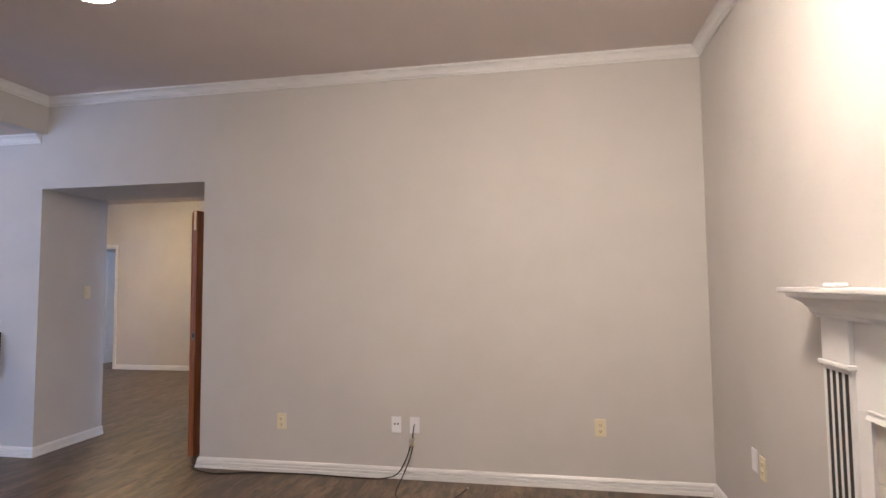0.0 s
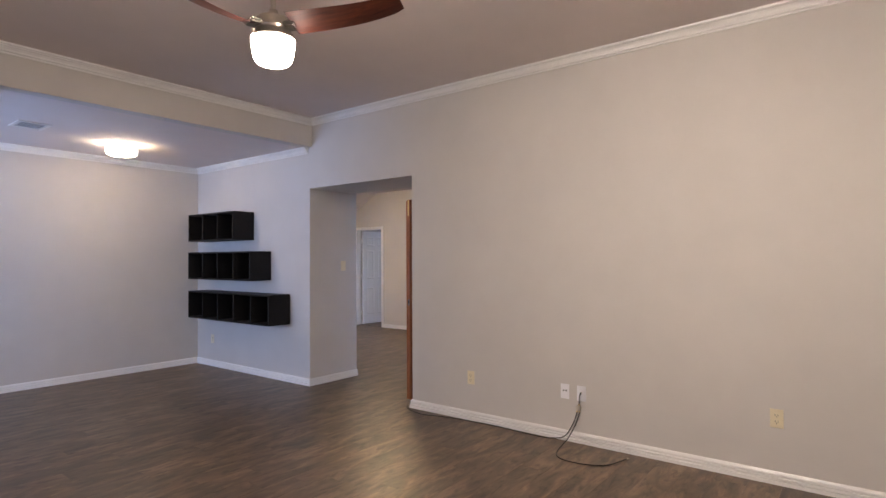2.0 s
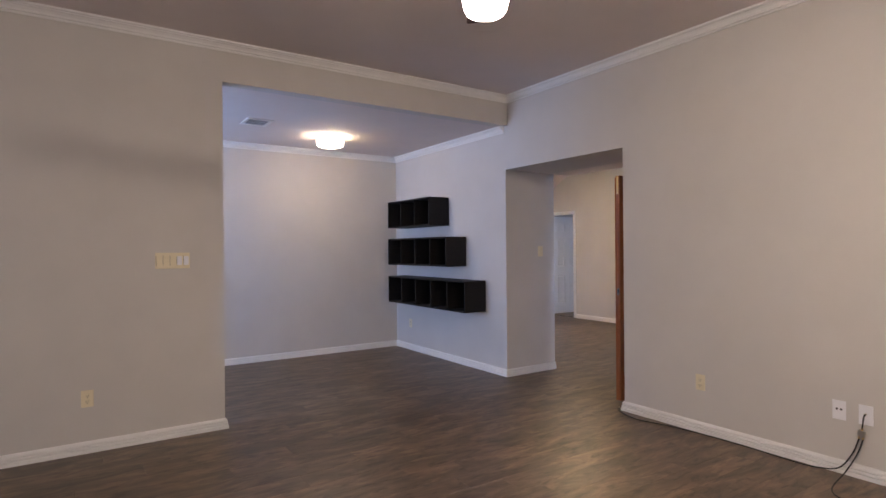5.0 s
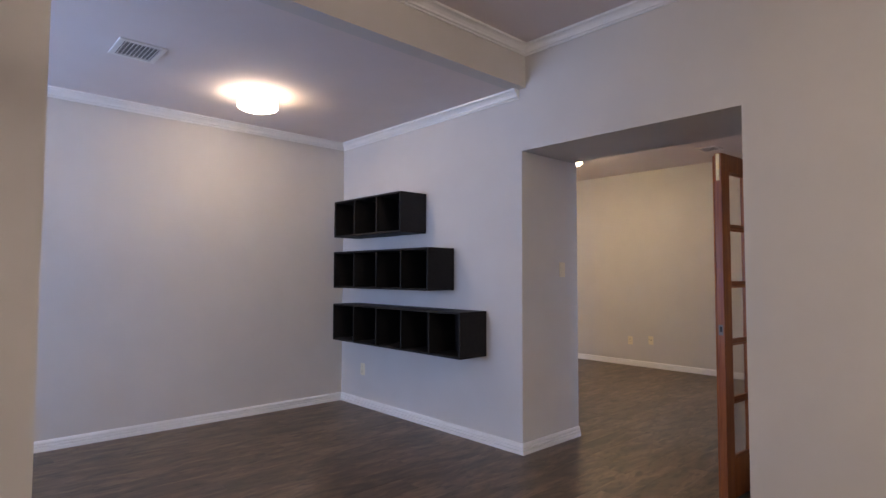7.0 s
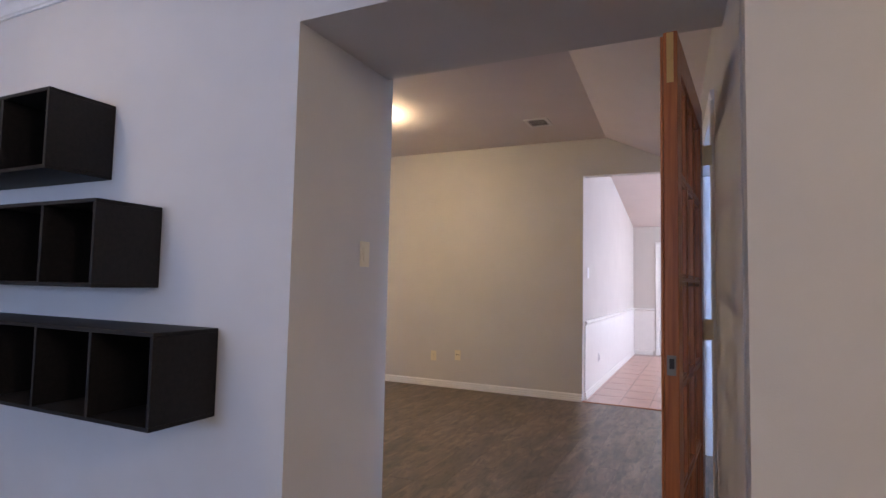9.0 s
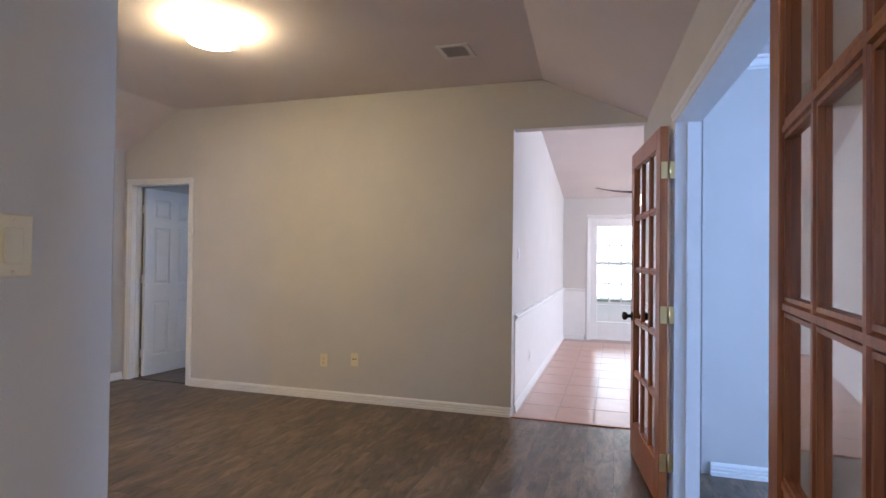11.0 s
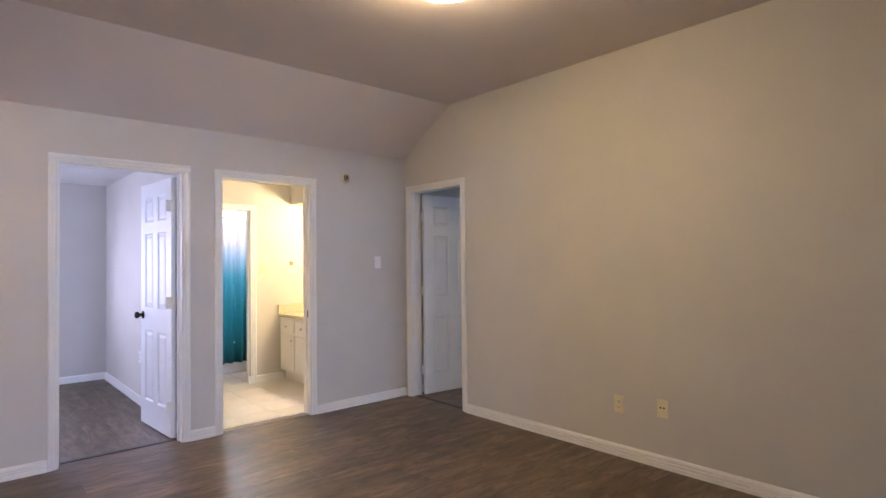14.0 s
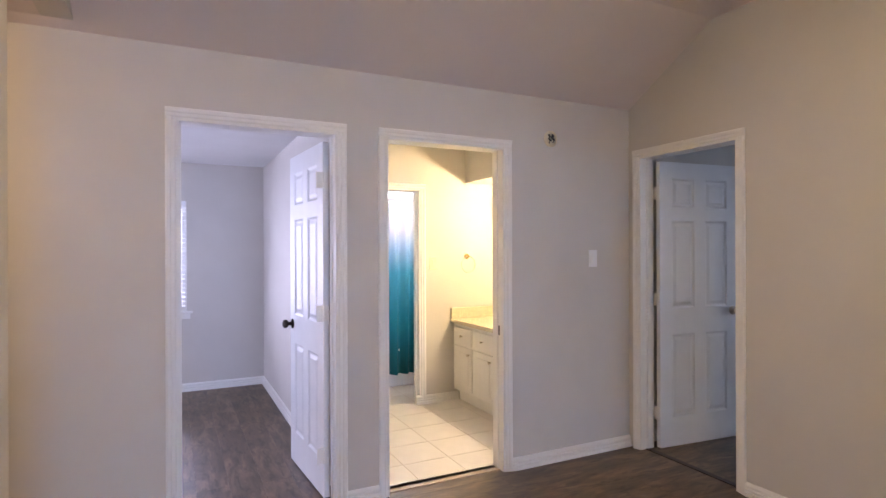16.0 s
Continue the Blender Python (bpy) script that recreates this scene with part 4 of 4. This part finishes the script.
# old wall box with loose wires
wb = thing("junction_box", "round open wall box with loose wire ends", "junction box", pose(XC, 8.14, 2.137, 0, 0, 90))
part("ring", lathe([(0.041, 0), (0.054, 0), (0.053, 0.004), (0.041, 0.005)], 28), IVORY, wb, "", pose(0, 0, 0, 90, 0, 0))
part("recess", lathe([(0, 0.001), (0.041, 0.001), (0.041, 0.002), (0, 0.002)], 28), IVORY, wb, "", pose(0, 0, 0, 90, 0, 0))
for dx, dz in ((-0.017, 0.012), (-0.012, -0.014), (0.012, 0.014), (0.018, -0.010), (0.004, 0.0)):
    part("wire", tube([(dx, -0.002, dz - 0.014), (dx + 0.004, -0.012, dz), (dx - 0.002, -0.006, dz + 0.014)], 0.0062, 8), DARK, wb)

# ---- kitchen ----
wains = thing("wainscot", "white painted wainscot panel with chair rail", "wainscot", kind="structure")
part("panel", boxes((KX, KX + 0.008, YB + 0.12, KY - 0.008, 0.08, 0.79)), TRIM, wains)
part("panel", boxes((KX, -3.475, KY - 0.008, KY, 0.08, 0.79)), TRIM, wains)
RAIL = [(-0.004, 0.785), (0.012, 0.785), (0.018, 0.80), (0.03, 0.812), (0.028, 0.826), (0.012, 0.836), (-0.004, 0.838)]
part("chair_rail", sweep([(-3.475, KY), (KX, KY), (KX, YB + 0.12)], RAIL), TRIM, wains)
ceiling_fan(pose(-2.66, 12.2, 2.57), 0.27, 0.62, 178, GLOBE_KIT, 0.12, "nickel kitchen ceiling fan with dark blades and lit globe", BRONZE)


def glazed_door(m, w, h, cols, rows, label, st=0.10, top=0.125, bottom=0.30):
    t = thing("patio_door", label, "door", m)
    for x0, x1 in ((0, st), (w - st, w)):
        part("stile", soft_box(x0, x1, -0.022, 0.022, 0.01, h, 0.003), TRIM, t)
    part("rail", soft_box(st, w - st, -0.022, 0.022, 0.01, bottom, 0.003), TRIM, t)
    part("rail", soft_box(st, w - st, -0.022, 0.022, h - top, h, 0.003), TRIM, t)
    gx, gz = w - 2 * st, h - top - bottom
    for c in range(1, cols):
        x = st + gx * c / cols
        part("muntin", boxes((x - 0.012, x + 0.012, -0.012, 0.012, bottom, h - top)), TRIM, t)
    for r in range(1, rows):
        z = bottom + gz * r / rows
        part("muntin", boxes((st, w - st, -0.011, 0.011, z - 0.012, z + 0.012)), TRIM, t)
    for c in range(cols):
        for r in range(rows):
            g = part("pane", boxes((st + gx * c / cols, st + gx * (c + 1) / cols, -0.002, 0.002, bottom + gz * r / rows, bottom + gz * (r + 1) / rows)), GLASS, t)
            g.visible_shadow = False
    return t


glazed_door(pose(-3.395, KY + 0.05, 0), 0.765, 1.985, 3, 5, "white patio door with fifteen glass lights, closed")
pd2 = glazed_door(pose(-1.88, KY + 0.10, 0, 0, 0, 75), 0.74, 1.985, 3, 5, "white patio door with glass lights swung open")
knob(pd2, 0.68, 0.95, -0.022, 0.022, BRONZE)
structure("mullion", boxes((-2.63, -2.605, KY + 0.02, KY + 0.09, 0, 1.985)), TRIM, "white door astragal post", "trim")


def window(m, w, h, label, cols=2, rows=2, deep=0.12, blinds=0.0, sill=True, railed=True):
    """Window in an opening: local x across, room at -y, glass near y=deep*0.6."""
    t = thing("window", label, "window", m, kind="structure")
    f, y = 0.045, deep * 0.6
    bm = bmesh.new()
    box(bm, 0, f, y - 0.03, y + 0.03, 0, h)
    box(bm, w - f, w, y - 0.03, y + 0.03, 0, h)
    box(bm, f, w - f, y - 0.03, y + 0.03, 0, f)
    box(bm, f, w - f, y - 0.03, y + 0.03, h - f, h)
    part("window_frame", bm, TRIM, t)
    for c in range(1, cols):
        x = w * c / cols
        part("mullion", boxes((x - 0.02, x + 0.02, y - 0.02, y + 0.02, f, h - f)), TRIM, t)
    for r in range(1, rows):
        z = h * r / rows
        part("meeting_rail", boxes((f, w - f, y - 0.022, y + 0.022, z - 0.018, z + 0.018)), TRIM, t)
    g = part("pane", boxes((f, w - f, y - 0.002, y + 0.002, f, h - f)), GLASS, t)
    g.visible_shadow = False
    if sill:
        part("window_sill", soft_box(-0.05, w + 0.05, -0.045, y - 0.03, -0.022, 0.0, 0.004), TRIM, t)
        part("apron", boxes((-0.03, w + 0.03, -0.014, 0, -0.075, -0.022)), TRIM, t)
    if blinds:
        part("head_rail", boxes((0.01, w - 0.01, 0.0, 0.035, h - 0.04, h)), BLIND, t)
        n = int((h * blinds) / 0.045)
        for i in range(n):
            part("slat", boxes((0.015, w - 0.015, -0.022, 0.022, -0.001, 0.001)), BLIND, t, "", pose(0, 0.02, h - 0.06 - 0.045 * i, 12, 0, 0))
    return t


window(pose(-6.25, -1.5, 0.7, 0, 0, 180) @ pose(-1.9, 0, 0), 1.9, 1.5, "white framed dining window", 2, 2, 0.1)
# Unseen windows added as openings for the lamps outside them.
window(pose(-2.7, -2.48, 0.7, 0, 0, 180) @ pose(-2.6, 0, 0), 2.6, 1.6, "unseen living room window added for its fill lamp", 3, 2)
window(pose(1.12, 7.25, 0.75, 0, 0, -90), 1.7, 1.5, "unseen office window assumed for its lamp", 2, 2)
window(pose(1.12, 12.4, 0.85, 0, 0, -90), 2.0, 1.5, "unseen kitchen window added for its fill lamp", 2, 2)
window(pose(-5.75, 12.6, 0.8), 1.5, 1.3, "unseen bedroom window added for its lamp", 2, 2, 0.1)
window(pose(-10.35, 3.12, 0.75, 0, 0, 180) @ pose(-1.5, 0, 0), 1.5, 1.3, "unseen bedroom window added for its lamp", 2, 2, 0.12)
window(pose(-11.1, 4.84, 0.80, 0, 0, 90), 1.18, 1.10, "white bedroom window with half-open slatted blinds", 1, 2, 0.12, 0.97)
# Unseen side window, added to let the sunroom fill lamp in.
window(pose(1.6, 15.7, 0.4, 0, 0, -90), 1.4, 1.7, "unseen sunroom side window added for its fill lamp", 1, 2, 0.1)
for k in range(4):
    window(pose(-4.0 + 1.4 * k, 16.0, 0.4), 1.4, 1.7, "white framed sunroom window with open slatted blinds", 1, 2, 0.1, 0.94)

# ---- bathroom ----
van = thing("vanity_cabinet", "white painted vanity cabinet with round chrome knobs", "cabinet", pose(-9.63, 8.26, 0))
VW, VH = 1.5, 0.725
part("toe_kick", boxes((0.002, VW, 0.06, 0.56, 0, 0.105)), TRIM, van)
part("body", boxes((0.002, VW, 0.0, 0.56, 0.105, VH)), TRIM, van)
for i in range(4):
    x0 = 0.03 + i * 0.365
    dr = part("drawer_front", soft_box(x0, x0 + 0.335, -0.018, 0.0, 0.545, 0.695, 0.006), TRIM, van)
    part("knob", lathe([(0, 0), (0.006, 0), (0.006, 0.012), (0.013, 0.018), (0.010, 0.026), (0, 0.028)], 14), NICKEL, dr, "", pose(x0 + 0.168, -0.018, 0.62, 90, 0, 0))
    dd = part("cabinet_door", soft_box(x0, x0 + 0.335, -0.018, 0.0, 0.13, 0.525, 0.006), TRIM, van)
    part("raised_panel", soft_box(x0 + 0.05, x0 + 0.285, -0.024, -0.018, 0.18, 0.475, 0.005), TRIM, dd)
    part("knob", lathe([(0, 0), (0.006, 0), (0.006, 0.012), (0.013, 0.018), (0.010, 0.026), (0, 0.028)], 14), NICKEL, dd, "", pose(x0 + 0.30, -0.018, 0.47, 90, 0, 0))
top = thing("granite_countertop", "speckled tan granite vanity top with splashback", "countertop", pose(-9.63, 8.235, VH))
part("slab", soft_box(0.001, 1.51, -0.01, 0.594, 0, 0.035, 0.006), GRANITE, top)
part("splash", soft_box(0.001, 0.022, -0.01, 0.594, 0.035, 0.135, 0.004), GRANITE, top)
part("splash", soft_box(0.022, 1.51, 0.573, 0.594, 0.035, 0.135, 0.004), GRANITE, top)
ring = thing("towel_ring", "chrome towel ring on the bathroom wall", "towel ring", pose(-9.63, 8.40, 1.34, 0, 0, 90))
part("rose", lathe([(0, 0), (0.026, 0), (0.024, 0.010), (0.011, 0.014), (0.011, 0.04), (0, 0.042)], 20), BRASS, ring, "", pose(0, 0, 0, 90, 0, 0))
part("ring", tube([(0.075 * math.sin(2 * math.pi * i / 28), -0.035, -0.075 + 0.075 * math.cos(2 * math.pi * i / 28)) for i in range(29)], 0.0035, 8), NICKEL, ring)
vl = thing("vanity_light", "warm lit vanity light bar below the soffit", "wall light", pose(-8.75, 8.83, 1.86))
part("bar", soft_box(-0.45, 0.45, -0.035, 0, -0.04, 0.04, 0.006), NICKEL, vl)
for i in range(4):
    part("bulb", lathe([(0, -0.055), (0.03, -0.048), (0.052, -0.02), (0.055, 0), (0.052, 0.02), (0.03, 0.048), (0, 0.055)], 20), GLOBE_BATH, vl, "lit round bulb", pose(-0.33 + 0.22 * i, -0.09, 0))
tub = thing("bathtub", "white porcelain bathtub with a straight apron", "bathtub", pose(-10.32, 6.90, 0))
bm = soft_box(-0.80, 0, 0, 1.90, 0.0, 0.38, 0.02, 3)
part("apron", bm, PORCELAIN, tub)
part("rim", soft_box(-0.82, 0.02, -0.01, 1.91, 0.36, 0.40, 0.015, 3), PORCELAIN, tub)


def curtain_mesh():
    bm = bmesh.new()
    rows = []
    nz, ny = 10, 150
    for i in range(nz + 1):
        z = 0.14 + (1.88 - 0.14) * i / nz
        amp = 0.036 * (1.15 - 0.4 * i / nz)
        row = []
        for j in range(ny + 1):
            y = 6.95 + 1.24 * j / ny
            x = -10.26 + amp * math.sin(y * 62 + 0.9 * math.sin(y * 9)) + 0.006 * math.sin(y * 21 + i)
            row.append(bm.verts.new((x, y, z)))
        rows.append(row)
    for a, b in zip(rows, rows[1:]):
        for j in range(ny):
            f = bm.faces.new((a[j], a[j + 1], b[j + 1], b[j]))
            f.smooth = True
    return bm


cur = thing("shower_curtain", "shower curtain fading from white to deep teal", "curtain")
cloth = part("cloth", curtain_mesh(), ombre("ombre_cloth", 0.14, 1.86), cur)
rod = thing("curtain_rod", "white shower curtain rod", "rod")
part("pole", tube([(-10.26, 6.871, 1.91), (-10.26, 8.829, 1.91)], 0.0125, 14), WHITEPL, rod)
for i in range(12):
    y = 7.0 + 0.1 * i
    part("hook", tube([(-10.26 + 0.02 * math.sin(a), y, 1.90 + 0.022 * math.cos(a)) for a in [2 * math.pi * q / 12 for q in range(13)]], 0.0025, 6), WHITEPL, rod)
part("strike", boxes((XC - 0.07, XC - 0.04, D2[1] - 0.0155, D2[1] - 0.014, 0.86, 0.92)), BRONZE, thing("latch_strike", "dark strike plate on the bathroom jamb", "strike plate"))

# ---- floors ----
PW, PL, GAP = 0.182, 1.22, 0.0004
plank_meshes = {}


def plank_mesh(w, n):
    key = (round(w, 3), round(n, 2))
    if key not in plank_meshes:
        bm = bmesh.new()
        w, n = key
        lo = box(bm, -w / 2 + GAP, w / 2 - GAP, GAP, n - GAP, -0.012, 0.0)
        for v in lo[4:]:
            v.co.x *= 1 - 0.0006 / w
        plank_meshes[key] = mesh_from("plank", bm, FLOORMAT)
    return plank_meshes[key]


FLOOR = bpy.data.objects["floor"]
rest = bmesh.new()
rnd = random.Random(7)
count = 0
for k in range(-9, 52):
    xc = -6.48 + PW * (k + 0.5)
    spans = []
    if xc < -8.05:
        continue
    if xc < -4.085:
        spans = [(2.4 if xc < -6.7 else 5.0, 8.90)] + ([(8.90, 12.6)] if xc < -6.0 else [])
        if xc > -6.6:
            spans.append((-1.5, 4.6))
    elif xc < -2.6:
        spans = [(-2.5, 8.825)]
    else:
        spans = [(-2.5, 4.6), (4.6, 8.1)]
    if xc > 1.3:
        continue
    for s0, s1 in spans:
        y = s0 - rnd.random() * PL
        while y < s1:
            a, b = max(y, s0), min(y + PL, s1)
            y += PL
            if b - a < 0.06:
                continue
            near = count < 299 and ((-7.0 < xc < 0.6 and 1.9 < b and a < 8.9) and not (xc > -2.6 and a > 4.4) and not (xc < -6.5 and a < 5))
            if near:
                o = new("plank", plank_mesh(PW, b - a))
                o.location = (xc, a, 0)
                o.parent = FLOOR
                count += 1
            else:
                box(rest, xc - PW / 2 + GAP, xc + PW / 2 - GAP, a + GAP, b - GAP, -0.012, 0.0)
r = part("planks", rest, FLOORMAT, FLOOR)
r["kind"] = "stuff"
bed = bmesh.new()
for k in range(21):
    y0 = 3.1 + PW * k
    y1 = min(y0 + PW, 6.76)
    x = -11.1 - rnd.random() * PL
    while x < -8.118 and y1 - y0 > 0.02:
        a, b = max(x, -11.1), min(x + PL, -8.118)
        x += PL
        if b - a > 0.03:
            box(bed, a + GAP, b - GAP, y0 + GAP, y1 - GAP, -0.012, 0.0)
r = part("planks", bed, BEDFLOOR, FLOOR)
r["kind"] = "stuff"

structure("floor_sunroom", soft_box(-4.6, 1.6, KY + 0.13, 16.0, -0.011, 0.006, 0.003), SUNFLOOR, "pale painted concrete sunroom floor", "floor")
kf = structure("floor_kitchen", boxes((KX, 1.12, YB + 0.0, KY + 0.13, -0.011, -0.003)), GROUT, "grey grout bed under terracotta tiles", "floor")
TX, TY = 0.303, 0.452
bm = boxes((0.004, TX - 0.004, 0.004, TY - 0.004, -0.011, 0.0))
tile_me = mesh_from("tile", bm, TERRA)
far = bmesh.new()
for i in range(-1, 16):
    for j in range(16):
        x, y = -3.787 + TX * i, YB + 0.015 + TY * j
        x0 = max(x, KX)
        if y + TY > KY + 0.14:
            continue
        if i < 0:
            box(far, x0, x + TX - 0.004, y + 0.004, y + TY - 0.004, -0.011, 0.0)
        elif i < 8 and j < 11:
            o = new("tile", tile_me)
            o.location = (x, y, 0)
            o.parent = kf
        else:
            box(far, x + 0.004, x + TX - 0.004, y + 0.004, y + TY - 0.004, -0.011, 0.0)
r = part("tiles", far, TERRA, kf)
r["kind"] = "stuff"

bf = structure("floor_bath", boxes((-11.18, XC - 0.055, 6.87, 8.83, -0.011, -0.002)), BATHGROUT, "pale grout bed under beige tiles", "floor")
BT = 0.33
bt_me = mesh_from("tile", boxes((0.003, BT - 0.003, 0.003, BT - 0.003, -0.011, 0.0)), BATHTILE)
for i in range(10):
    for j in range(6):
        o = new("tile", bt_me)
        o.location = (XC - 0.06 - BT * (i + 1), 6.88 + 0.03 + BT * j - 0.0, 0)
        o.parent = bf
